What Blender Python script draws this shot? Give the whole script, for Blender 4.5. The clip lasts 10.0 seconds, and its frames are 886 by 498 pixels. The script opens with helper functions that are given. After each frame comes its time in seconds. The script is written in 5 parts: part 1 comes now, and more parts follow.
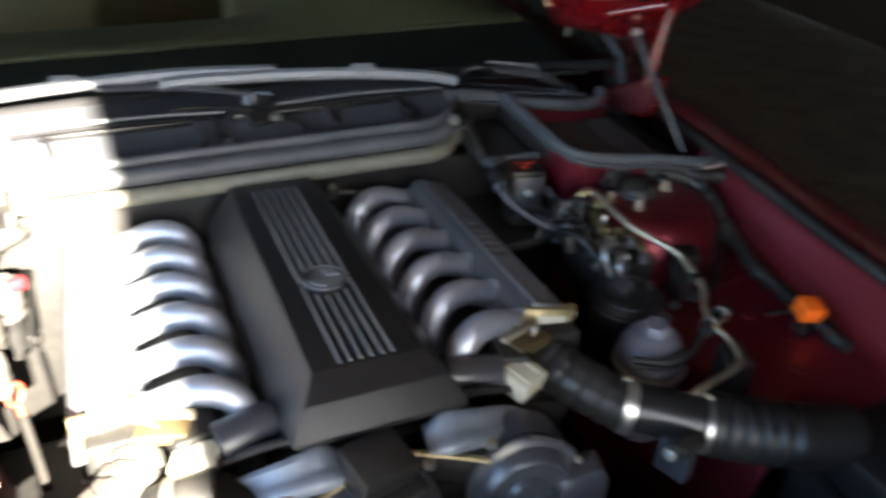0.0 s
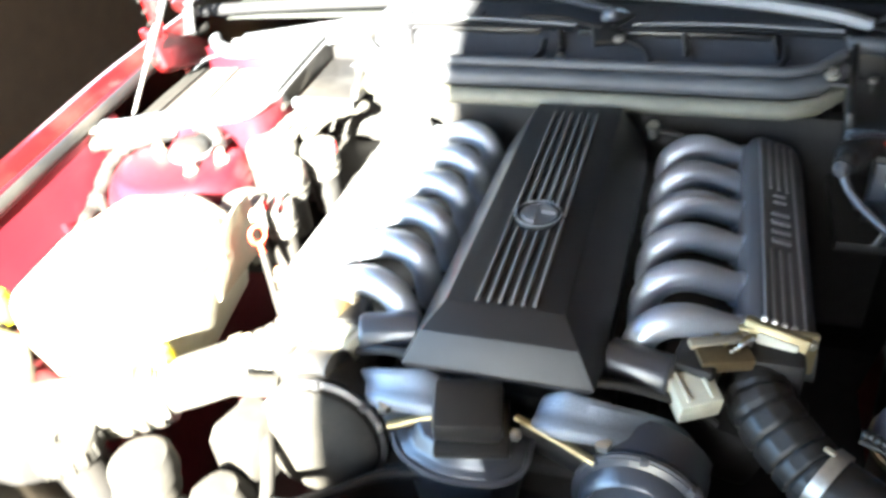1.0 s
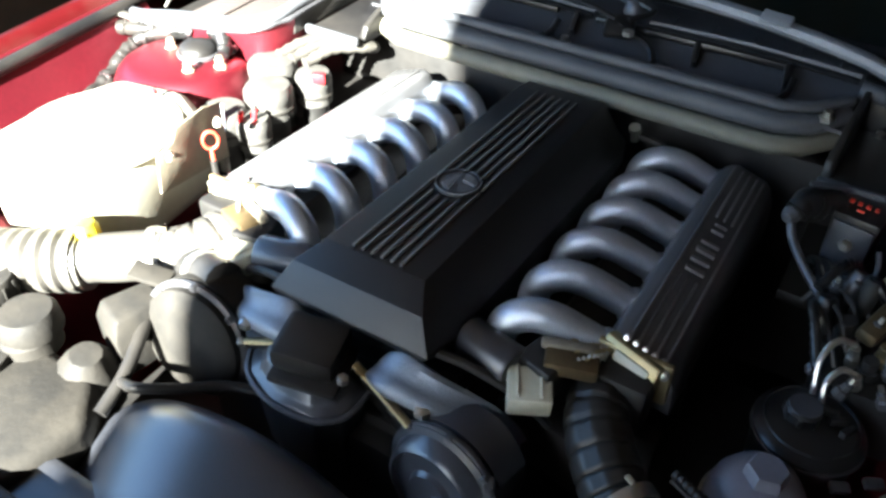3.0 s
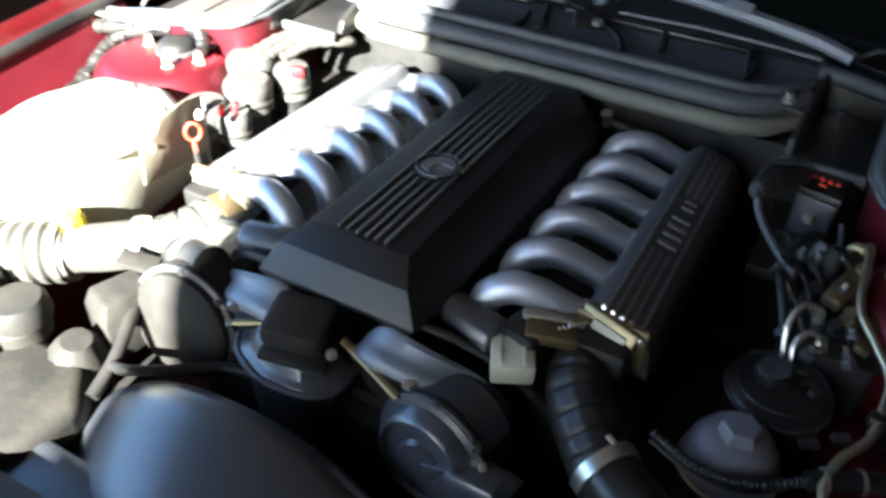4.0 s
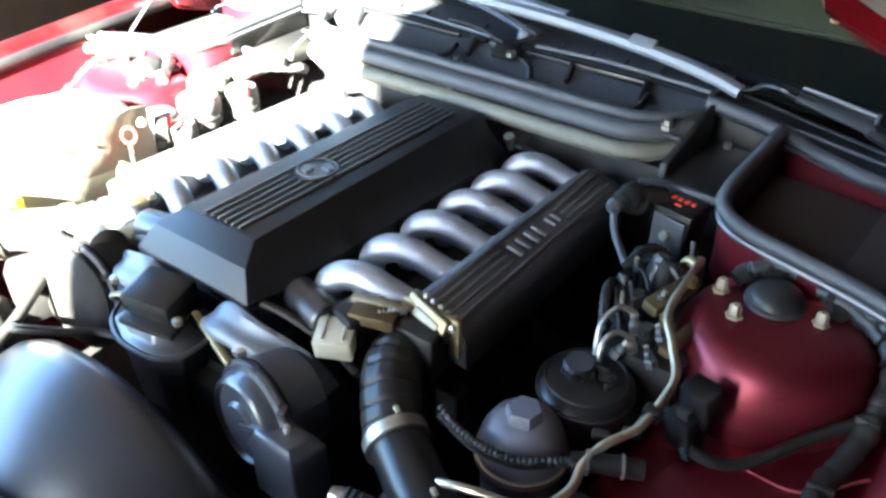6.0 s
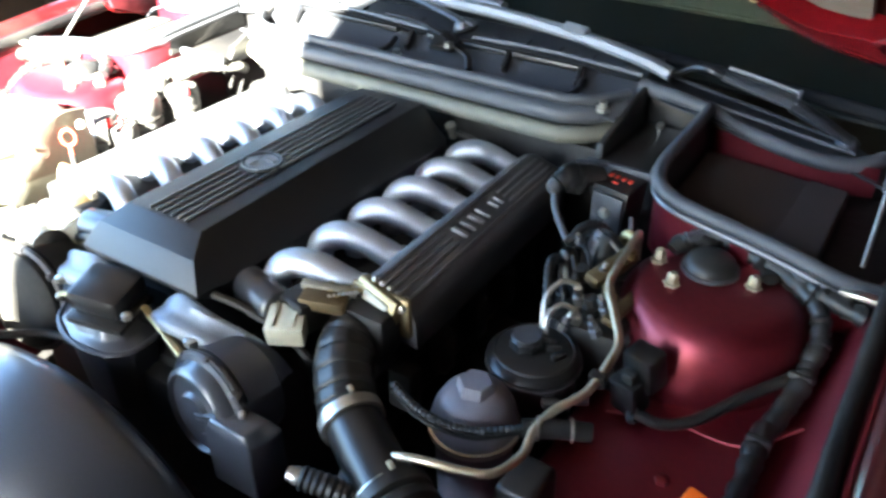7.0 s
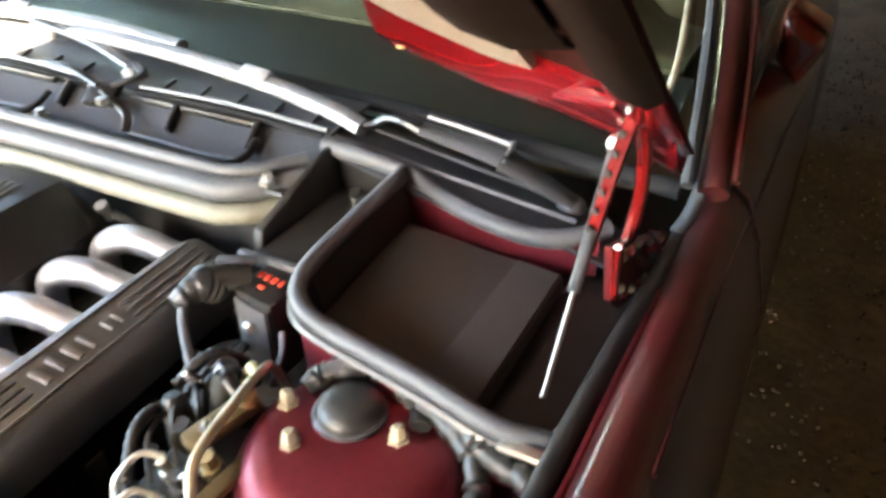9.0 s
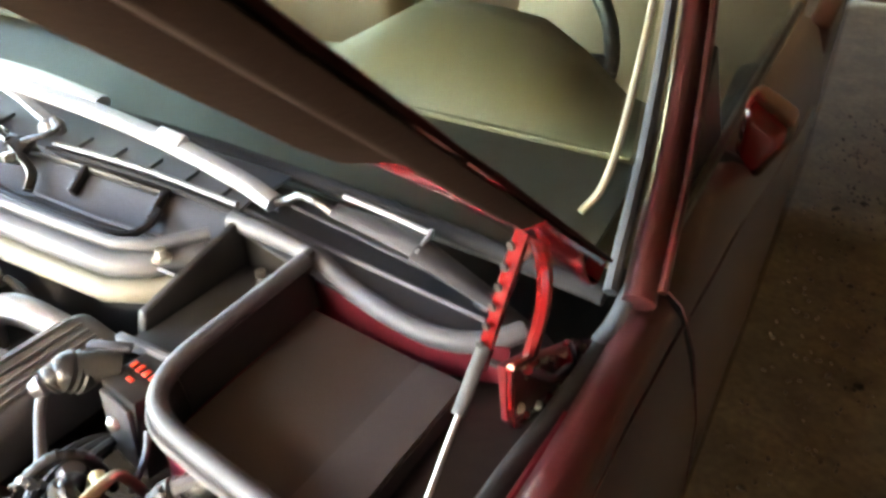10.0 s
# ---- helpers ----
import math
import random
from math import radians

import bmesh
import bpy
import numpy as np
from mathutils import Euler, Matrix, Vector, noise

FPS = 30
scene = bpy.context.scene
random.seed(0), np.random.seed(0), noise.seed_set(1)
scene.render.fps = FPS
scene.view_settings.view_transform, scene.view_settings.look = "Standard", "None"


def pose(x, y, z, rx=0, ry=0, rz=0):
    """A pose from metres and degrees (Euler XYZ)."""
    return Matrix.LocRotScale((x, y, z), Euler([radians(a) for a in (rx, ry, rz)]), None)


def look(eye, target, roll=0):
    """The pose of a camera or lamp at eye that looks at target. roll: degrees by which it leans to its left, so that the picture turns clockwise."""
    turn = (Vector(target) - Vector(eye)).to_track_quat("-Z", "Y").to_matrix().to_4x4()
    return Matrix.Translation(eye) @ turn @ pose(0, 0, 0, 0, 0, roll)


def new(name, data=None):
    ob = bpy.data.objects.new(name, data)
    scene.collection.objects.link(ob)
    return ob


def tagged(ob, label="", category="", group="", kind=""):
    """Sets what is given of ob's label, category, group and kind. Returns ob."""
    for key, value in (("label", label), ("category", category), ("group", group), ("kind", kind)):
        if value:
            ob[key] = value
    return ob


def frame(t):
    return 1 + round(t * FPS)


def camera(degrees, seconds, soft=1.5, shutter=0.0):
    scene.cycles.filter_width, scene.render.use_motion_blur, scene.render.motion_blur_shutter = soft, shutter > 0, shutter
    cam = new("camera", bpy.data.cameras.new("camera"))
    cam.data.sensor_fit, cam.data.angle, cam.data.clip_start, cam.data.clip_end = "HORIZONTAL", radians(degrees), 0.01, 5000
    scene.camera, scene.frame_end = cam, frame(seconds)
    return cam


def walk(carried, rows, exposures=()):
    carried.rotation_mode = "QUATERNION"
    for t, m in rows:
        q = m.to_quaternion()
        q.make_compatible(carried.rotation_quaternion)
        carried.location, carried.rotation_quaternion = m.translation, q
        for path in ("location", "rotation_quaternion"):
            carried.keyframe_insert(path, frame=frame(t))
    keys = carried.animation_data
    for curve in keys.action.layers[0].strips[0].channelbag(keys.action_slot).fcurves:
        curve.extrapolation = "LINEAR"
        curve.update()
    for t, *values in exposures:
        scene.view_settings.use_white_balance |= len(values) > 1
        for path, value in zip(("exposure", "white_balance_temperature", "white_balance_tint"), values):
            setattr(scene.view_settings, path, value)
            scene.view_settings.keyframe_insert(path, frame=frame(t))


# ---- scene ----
cam = camera(57.2, 10.0, soft=2.9, shutter=0.5)
PATH = [
    (0, (-0.247, 0.143, 1.553), (0.466, 1.678, 0.488), 3.2),
    (0.5, (-0.05, 0.169, 1.53), (-0.057, 1.862, 0.465), -4.5),
    (1, (0.193, 0.197, 1.528), (-0.38, 1.686, 0.321), -6.8),
    (1.5, (0.215, 0.214, 1.503), (-0.459, 1.618, 0.248), -5.5),
    (2, (0.252, 0.263, 1.481), (-0.316, 1.639, 0.145), -2.4),
    (2.5, (0.382, 0.294, 1.506), (-0.327, 1.635, 0.202), 0.5),
    (2.7, (0.414, 0.299, 1.513), (-0.357, 1.624, 0.229), 1.5),
    (3.8, (0.465, 0.248, 1.515), (-0.353, 1.584, 0.272), 1.2),
    (4, (0.459, 0.245, 1.506), (-0.292, 1.616, 0.258), 1.4),
    (4.5, (0.551, 0.262, 1.498), (-0.148, 1.652, 0.243), 0.7),
    (5, (0.71, 0.305, 1.497), (-0.155, 1.626, 0.269), 0.0),
    (5.5, (0.791, 0.315, 1.501), (-0.171, 1.615, 0.325), -0.1),
    (5.7, (0.794, 0.316, 1.504), (-0.187, 1.623, 0.35), -0.1),
    (6.8, (0.803, 0.285, 1.49), (-0.112, 1.659, 0.362), -0.0),
    (7, (0.819, 0.284, 1.489), (-0.064, 1.68, 0.362), -0.1),
    (7.5, (0.882, 0.297, 1.486), (0.047, 1.73, 0.367), -1.7),
    (8, (0.929, 0.375, 1.478), (0.145, 1.828, 0.35), -3.3),
    (8.5, (0.977, 0.58, 1.449), (0.251, 2.043, 0.294), -2.4),
    (9, (0.993, 0.757, 1.458), (0.261, 2.215, 0.301), -1.2),
    (9.5, (1.021, 0.831, 1.464), (0.337, 2.336, 0.338), 0.9),
    (10, (1.053, 0.907, 1.461), (0.277, 2.409, 0.392), 1.7),
]
EXPOSURES = [(0, 5.2, 7000, 9), (0.5, 6.98, 7050, 5), (1.0, 6.18, 6500, 3), (1.5, 4.78, 6400, 4), (2.0, 4.28, 6300, 4), (2.5, 4.68, 6150, 4), (4.0, 4.62, 6000, 4), (4.5, 4.92, 5900, 2), (5.0, 5.55, 5850, 2), (5.5, 6.08, 5900, 2), (7.0, 6.31, 6200, 3), (7.5, 6.36, 6400, 4), (8.0, 6.7, 6900, 4), (8.5, 7.43, 7900, 9), (9.0, 7.9, 8900, 11), (9.5, 8.11, 9300, 8), (10.0, 8.36, 9500, 13)]
walk(cam, [(t, look(eye, target, roll)) for t, eye, target, roll in PATH], EXPOSURES)


# ---- light ----
SUN_WAY = Vector((-0.05, 1.0, -0.56)).normalized()
world = bpy.data.worlds.new("sky")
scene.world = world
world.use_nodes = True
wn = world.node_tree
sky = wn.nodes.new("ShaderNodeTexSky")
sky.sky_type = "NISHITA"
sky.sun_disc = False
sky.ozone_density = 4.0
sky.sun_elevation = math.asin(-SUN_WAY.z)
sky.sun_rotation = math.pi - 0.05
wn.nodes["Background"].inputs[1].default_value = 0.05
wn.links.new(sky.outputs[0], wn.nodes["Background"].inputs[0])
sun = new("sun", bpy.data.lights.new("sun", "SUN"))
sun.data.energy, sun.data.angle, sun.data.color = 5.0, radians(0.5), (1.0, 0.94, 0.84)
sun.matrix_world = look(-SUN_WAY * 20, (0, 0, 0))


# ---- materials ----
def material(name, colour, rough=0.5, metal=0.0, coat_rough=0.12, grain=60.0, vary=0.25, bump=0.1, coat=0.0, dust=0.0, dust_colour=(0.35, 0.31, 0.25), spec=0.5, scale2=6.0):
    m = bpy.data.materials.new(name)
    m.use_nodes = True
    n, l = m.node_tree.nodes, m.node_tree.links
    p = n["Principled BSDF"]
    p.inputs["Metallic"].default_value = metal
    p.inputs["Coat Weight"].default_value = coat
    p.inputs["Coat Roughness"].default_value = coat_rough
    p.inputs["Specular IOR Level"].default_value = spec
    co = n.new("ShaderNodeTexCoord")
    fine = n.new("ShaderNodeTexNoise")
    fine.inputs["Scale"].default_value = grain
    fine.inputs["Detail"].default_value = 6
    wide = n.new("ShaderNodeTexNoise")
    wide.inputs["Scale"].default_value = scale2
    wide.inputs["Detail"].default_value = 5
    for t in (fine, wide):
        l.new(co.outputs["Object"], t.inputs["Vector"])
    mix = n.new("ShaderNodeMix")
    mix.data_type = "RGBA"
    mix.inputs[6].default_value = (*[c * (1 - vary) for c in colour], 1)
    mix.inputs[7].default_value = (*[min(1, c * (1 + vary)) for c in colour], 1)
    l.new(fine.outputs[0], mix.inputs[0])
    out = mix.outputs[2]
    if dust:
        ramp = n.new("ShaderNodeMapRange")
        ramp.inputs[1].default_value, ramp.inputs[2].default_value = 0.38, 0.7
        ramp.inputs[3].default_value, ramp.inputs[4].default_value = 0.0, dust
        l.new(wide.outputs[0], ramp.inputs[0])
        d = n.new("ShaderNodeMix")
        d.data_type = "RGBA"
        d.inputs[7].default_value = (*dust_colour, 1)
        l.new(ramp.outputs[0], d.inputs[0])
        l.new(out, d.inputs[6])
        out = d.outputs[2]
    l.new(out, p.inputs["Base Color"])
    r = n.new("ShaderNodeMapRange")
    r.inputs[3].default_value, r.inputs[4].default_value = max(0.02, rough - 0.05), min(1, rough + 0.07)
    l.new(wide.outputs[0], r.inputs[0])
    l.new(r.outputs[0], p.inputs["Roughness"])
    if bump:
        b = n.new("ShaderNodeBump")
        b.inputs["Strength"].default_value = bump
        b.inputs["Distance"].default_value = 0.002
        l.new(fine.outputs[0], b.inputs["Height"])
        l.new(b.outputs[0], p.inputs["Normal"])
    return m


def glass(name, tint=(0.86, 0.90, 0.86)):
    m = bpy.data.materials.new(name)
    m.use_nodes = True
    n, l = m.node_tree.nodes, m.node_tree.links
    n.remove(n["Principled BSDF"])
    tr = n.new("ShaderNodeBsdfTransparent")
    tr.inputs[0].default_value = (*tint, 1)
    gl = n.new("ShaderNodeBsdfGlossy")
    gl.inputs["Roughness"].default_value = 0.02
    lw = n.new("ShaderNodeLayerWeight")
    lw.inputs[0].default_value = 0.5
    pw = n.new("ShaderNodeMath")
    pw.operation = "POWER"
    pw.inputs[1].default_value = 4.5
    fr = n.new("ShaderNodeMath")
    fr.operation = "MULTIPLY_ADD"
    fr.inputs[1].default_value, fr.inputs[2].default_value = 0.7, 0.03
    l.new(lw.outputs["Facing"], pw.inputs[0])
    l.new(pw.outputs[0], fr.inputs[0])
    mx = n.new("ShaderNodeMixShader")
    l.new(fr.outputs[0], mx.inputs[0])
    l.new(tr.outputs[0], mx.inputs[1])
    l.new(gl.outputs[0], mx.inputs[2])
    l.new(mx.outputs[0], n["Material Output"].inputs[0])
    return m


M = {
    "cover": material("black_moulded_plastic", (0.009, 0.0088, 0.0095), 0.43, grain=900, vary=0.3, bump=0.25, dust=0.14, dust_colour=(0.03, 0.028, 0.026), spec=0.6, scale2=14.0),
    "plastic": material("black_plastic", (0.008, 0.008, 0.009), 0.3, grain=300, bump=0.12, dust=0.05, spec=0.4),
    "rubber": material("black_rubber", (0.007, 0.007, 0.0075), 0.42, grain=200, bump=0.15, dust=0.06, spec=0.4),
    # dusty rubber for the left side, with sunlight put into its paler colour
    "dustysunrubber": material("dusty_rubber_sunlit_tone", (0.042, 0.039, 0.034), 0.6, grain=200, vary=0.3, bump=0.2, dust=0.6, dust_colour=(0.08, 0.074, 0.062), scale2=18.0),
    "seal": material("grey_rubber_seal", (0.050, 0.053, 0.060), 0.5, grain=250, bump=0.2, dust=0.45, dust_colour=(0.13, 0.135, 0.145), spec=0.4),
    "alloy": material("cast_aluminium", (0.54, 0.59, 0.68), 0.40, metal=0.75, grain=420, vary=0.16, bump=0.4, dust=0.2, dust_colour=(0.42, 0.41, 0.4)),
    "castgrey": material("dull_cast_aluminium", (0.20, 0.225, 0.265), 0.46, metal=0.55, grain=420, vary=0.2, bump=0.4, dust=0.35, dust_colour=(0.13, 0.13, 0.13), scale2=20.0),
    "plenum": material("painted_alloy", (0.095, 0.097, 0.104), 0.38, metal=0.3, grain=500, vary=0.18, bump=0.25, dust=0.2, dust_colour=(0.2, 0.19, 0.18)),
    "rib": material("bare_rib_edge", (0.26, 0.26, 0.265), 0.35, metal=0.6, grain=500, bump=0.1),
    "rail": material("worn_grey_rib", (0.17, 0.165, 0.155), 0.5, grain=500, bump=0.1),
    "gold": material("yellow_zinc_plate", (0.36, 0.29, 0.15), 0.42, metal=0.7, grain=160, vary=0.3, bump=0.2, dust=0.45, dust_colour=(0.24, 0.2, 0.13)),
    "steel": material("zinc_steel", (0.55, 0.54, 0.5), 0.32, metal=0.9, grain=160, vary=0.2, bump=0.1, dust=0.25),
    "brass": material("dull_brass_pipe", (0.50, 0.44, 0.32), 0.3, metal=0.9, grain=160, vary=0.2, bump=0.08, dust=0.2),
    "white": material("cream_plastic", (0.46, 0.44, 0.34), 0.5, grain=90, vary=0.15, bump=0.1, dust=0.3),
    "paint": material("red_car_paint", (0.044, 0.0028, 0.0036), 0.30, metal=0.1, grain=900, vary=0.25, bump=0.0, coat=0.8, coat_rough=0.08, dust=0.05),
    "innerpaint": material("dusty_red_paint", (0.185, 0.012, 0.024), 0.42, metal=0.8, grain=120, vary=0.2, bump=0.05, coat=0.5, coat_rough=0.38, dust=0.06, dust_colour=(0.22, 0.1, 0.08)),
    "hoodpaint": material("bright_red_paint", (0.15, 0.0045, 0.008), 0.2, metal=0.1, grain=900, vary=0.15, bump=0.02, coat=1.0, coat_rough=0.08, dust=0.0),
    "scuttle": material("matt_scuttle_plastic", (0.040, 0.042, 0.048), 0.5, grain=250, vary=0.25, bump=0.15, dust=0.35, dust_colour=(0.07, 0.07, 0.075), spec=0.35),
    "scuttleside": material("black_scuttle_plastic", (0.030, 0.032, 0.037), 0.48, grain=250, vary=0.25, bump=0.15, dust=0.3, dust_colour=(0.055, 0.056, 0.06), spec=0.35),
    "wiperarm": material("grey_wiper_arm", (0.075, 0.077, 0.083), 0.42, grain=200, vary=0.15, bump=0.06, dust=0.2, dust_colour=(0.12, 0.12, 0.12)),
    "trimblack": material("dull_black_trim", (0.010, 0.010, 0.011), 0.8, grain=200, vary=0.2, bump=0.1, dust=0.2, dust_colour=(0.02, 0.02, 0.02), spec=0.1),
    "trimgrey": material("dull_grey_trim", (0.055, 0.056, 0.060), 0.75, grain=200, vary=0.3, bump=0.2, dust=0.4, dust_colour=(0.09, 0.09, 0.092), spec=0.15),
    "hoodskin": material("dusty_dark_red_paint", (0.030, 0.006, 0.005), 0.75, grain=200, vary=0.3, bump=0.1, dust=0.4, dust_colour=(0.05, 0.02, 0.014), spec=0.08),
    "mirrorpaint": material("mirror_red_paint", (0.16, 0.005, 0.006), 0.25, metal=0.2, grain=900, vary=0.15, bump=0.02, coat=0.8),
    # hood frame in shade: the darkness is put into this near-black brown
    "railshade": material("shade_brown_hood_frame", (0.008, 0.0045, 0.0035), 0.8, grain=160, vary=0.3, bump=0.15, dust=0.25, dust_colour=(0.018, 0.010, 0.007), spec=0.06),
    "stud": material("tarnished_zinc", (0.36, 0.31, 0.22), 0.45, metal=0.3, grain=200, vary=0.25, bump=0.1, dust=0.4, dust_colour=(0.16, 0.12, 0.08)),
    "shroud": material("dusty_fan_shroud", (0.034, 0.037, 0.046), 0.34, grain=250, vary=0.2, bump=0.08, coat=0.7, coat_rough=0.32, dust=0.3, dust_colour=(0.045, 0.044, 0.046)),
    "greyplastic": material("dusty_grey_plastic", (0.015, 0.014, 0.0125), 0.7, grain=120, vary=0.25, bump=0.25, dust=0.6, dust_colour=(0.034, 0.030, 0.024), spec=0.25, scale2=22.0),
    "filter": material("grey_painted_canister", (0.15, 0.143, 0.165), 0.42, metal=0.1, grain=160, vary=0.12, bump=0.1, dust=0.25),
    "felt": material("brown_felt_lining", (0.044, 0.034, 0.030), 0.95, grain=700, vary=0.4, bump=0.6, dust=0.2, dust_colour=(0.065, 0.055, 0.05)),
    "beige": material("dirty_beige_bulkhead", (0.16, 0.152, 0.115), 0.6, grain=60, vary=0.25, bump=0.15, dust=0.5, dust_colour=(0.10, 0.097, 0.08)),
    "pad": material("grey_hood_insulation", (0.16, 0.13, 0.10), 0.95, grain=300, vary=0.3, bump=0.8, dust=0.5, dust_colour=(0.26, 0.2, 0.14)),
    "bay": material("grimy_engine_metal", (0.012, 0.0115, 0.011), 0.55, metal=0.2, grain=60, vary=0.5, bump=0.5, dust=0.15, dust_colour=(0.07, 0.06, 0.05)),
    "bay_red": material("grimy_red_sheet", (0.10, 0.008, 0.012), 0.42, grain=60, vary=0.3, bump=0.1, dust=0.4, dust_colour=(0.08, 0.035, 0.03)),
    "battery": material("pale_dusty_box", (0.36, 0.345, 0.28), 0.6, grain=80, vary=0.12, bump=0.1, dust=0.3),
    "bracket": material("brown_grey_bracket", (0.20, 0.175, 0.125), 0.65, metal=0.0, grain=80, vary=0.3, bump=0.2, dust=0.4),
    "palecap": material("pale_dusty_plastic", (0.062, 0.060, 0.055), 0.6, grain=120, vary=0.25, bump=0.15, dust=0.6, dust_colour=(0.030, 0.028, 0.025), scale2=25.0),
    "olive": material("dull_olive_brass", (0.12, 0.085, 0.04), 0.5, metal=0.5, grain=120, vary=0.3, bump=0.15, dust=0.4, dust_colour=(0.07, 0.05, 0.03)),
    "paleblue": material("pale_blue_plastic", (0.45, 0.56, 0.68), 0.45, grain=80, vary=0.15, bump=0.05),
    "orange": material("orange_plastic", (0.85, 0.13, 0.01), 0.4, grain=80, vary=0.08, bump=0.05),
    "yellow": material("yellow_plastic", (0.75, 0.62, 0.02), 0.4, grain=80, vary=0.1, bump=0.05),
    "red": material("red_plastic", (0.55, 0.015, 0.02), 0.4, grain=80, vary=0.15, bump=0.05),
    "redink": material("red_print", (0.75, 0.06, 0.03), 0.5, grain=80, vary=0.15, bump=0.0),
    "screen": glass("tinted_glass"),
    "dash": material("olive_vinyl", (0.078, 0.066, 0.036), 0.55, grain=600, vary=0.15, bump=0.3),
    "ledge": material("dark_ledge_vinyl", (0.010, 0.011, 0.010), 0.6, grain=600, vary=0.2, bump=0.3),
    "leather": material("tan_leather", (0.19, 0.125, 0.06), 0.5, grain=200, vary=0.2, bump=0.3),
    "wiper": material("wiper_metal", (0.26, 0.265, 0.28), 0.5, metal=0.3, grain=160, vary=0.15, bump=0.05),
    "ground": material("dark_gravelly_soil", (0.18, 0.14, 0.095), 0.95, grain=45, vary=0.6, bump=1.0, dust=0.7, dust_colour=(0.10, 0.08, 0.058), scale2=5.0),
    "wall": material("brown_garage_wall", (0.065, 0.042, 0.026), 0.85, grain=14, vary=0.3, bump=0.4, dust=0.5, dust_colour=(0.05, 0.034, 0.022), scale2=1.2),
    "roof": material("dark_sky_block", (0.035, 0.026, 0.020), 0.9, grain=14, vary=0.3, bump=0.4),
    "badge": material("badge_metal", (0.26, 0.26, 0.265), 0.5, metal=0.4, grain=100, vary=0.2, bump=0.05),
    "strutgrey": material("strut_grey", (0.085, 0.085, 0.092), 0.35, metal=0.4, grain=100, vary=0.2, bump=0.05),
}


# ---- mesh helpers ----
def thing(name, label, category, base, group="", kind=""):
    ob = new(name)
    ob.empty_display_size = 0.05
    ob.location = base
    return tagged(ob, label, category, group, kind)


def finish(name, bm, mat, angle=38):
    bmesh.ops.recalc_face_normals(bm, faces=bm.faces[:])
    me = bpy.data.meshes.new(name)
    bm.to_mesh(me)
    bm.free()
    me.materials.append(M[mat])
    me.polygons.foreach_set("use_smooth", [True] * len(me.polygons))
    me.set_sharp_from_angle(angle=radians(angle))
    return new(name, me)


def part(name, bm, mat, parent, label="", angle=38):
    ob = finish(name, bm, mat, angle)
    ob.parent = parent
    if parent.type == "EMPTY":
        ob.matrix_parent_inverse = Matrix.Translation(-parent.location)
    return tagged(ob, label)


def solo(name, bm, mat, label, category, group="", kind="", angle=38):
    return tagged(finish(name, bm, mat, angle), label, category, group, kind)


def box(c, size, bevel=0.004, turn=(0, 0, 0), bm=None, seg=2):
    bm = bm or bmesh.new()
    b = bmesh.new()
    bmesh.ops.create_cube(b, size=1)
    bmesh.ops.scale(b, vec=size, verts=b.verts)
    if bevel:
        bmesh.ops.bevel(b, geom=b.edges[:], offset=min(bevel, min(size) * 0.45), segments=seg, affect="EDGES", profile=0.5)
    b.transform(pose(*c, *turn))
    return add(bm, b)


def add(bm, other):
    me = bpy.data.meshes.new("t")
    other.to_mesh(me)
    other.free()
    bm.from_mesh(me)
    bpy.data.meshes.remove(me)
    return bm


def smooth_line(pts, n=6):
    p = [Vector(a) for a in pts]
    if len(p) < 3:
        return [p[0].lerp(p[-1], i / n) for i in range(n + 1)]
    q = [2 * p[0] - p[1], *p, 2 * p[-1] - p[-2]]
    out = []
    for i in range(1, len(q) - 2):
        a, b, c, d = q[i - 1:i + 3]
        for k in range(n):
            t = k / n
            out.append(0.5 * (2 * b + (c - a) * t + (2 * a - 5 * b + 4 * c - d) * t * t + (3 * b - a - 3 * c + d) * t ** 3))
    return out + [p[-1]]


def sweep(line, radius, seg=14, bm=None, flat=1.0, caps=True, grooves=0):
    """A tube along a line of points; radius a number or one per point; flat squeezes it in z."""
    bm = bm or bmesh.new()
    line = [Vector(a) for a in line]
    n = len(line)
    rad = radius if isinstance(radius, (list, tuple)) else [radius] * n
    rings, side = [], None
    for i, p in enumerate(line):
        d = (line[min(i + 1, n - 1)] - line[max(i - 1, 0)]).normalized()
        if side is None:
            ref = Vector((0, 0, 1)) if abs(d.z) < 0.9 else Vector((0, 1, 0))
            side = d.cross(ref).normalized()
        side = (side - d * side.dot(d)).normalized()
        up = side.cross(d)
        rings.append([bm.verts.new(p + (side * math.cos(2 * math.pi * k / seg) + up * math.sin(2 * math.pi * k / seg) * flat) * rad[i] * (0.93 if grooves and k % grooves == 0 else 1.0)) for k in range(seg)])
    for a, b in zip(rings, rings[1:]):
        for k in range(seg):
            bm.faces.new((a[k], a[(k + 1) % seg], b[(k + 1) % seg], b[k]))
    if caps:
        bm.faces.new(rings[0][::-1])
        bm.faces.new(rings[-1])
    return bm


def tube(pts, r, n=6, seg=12, bm=None, flat=1.0):
    return sweep(smooth_line(pts, n), r, seg, bm, flat)


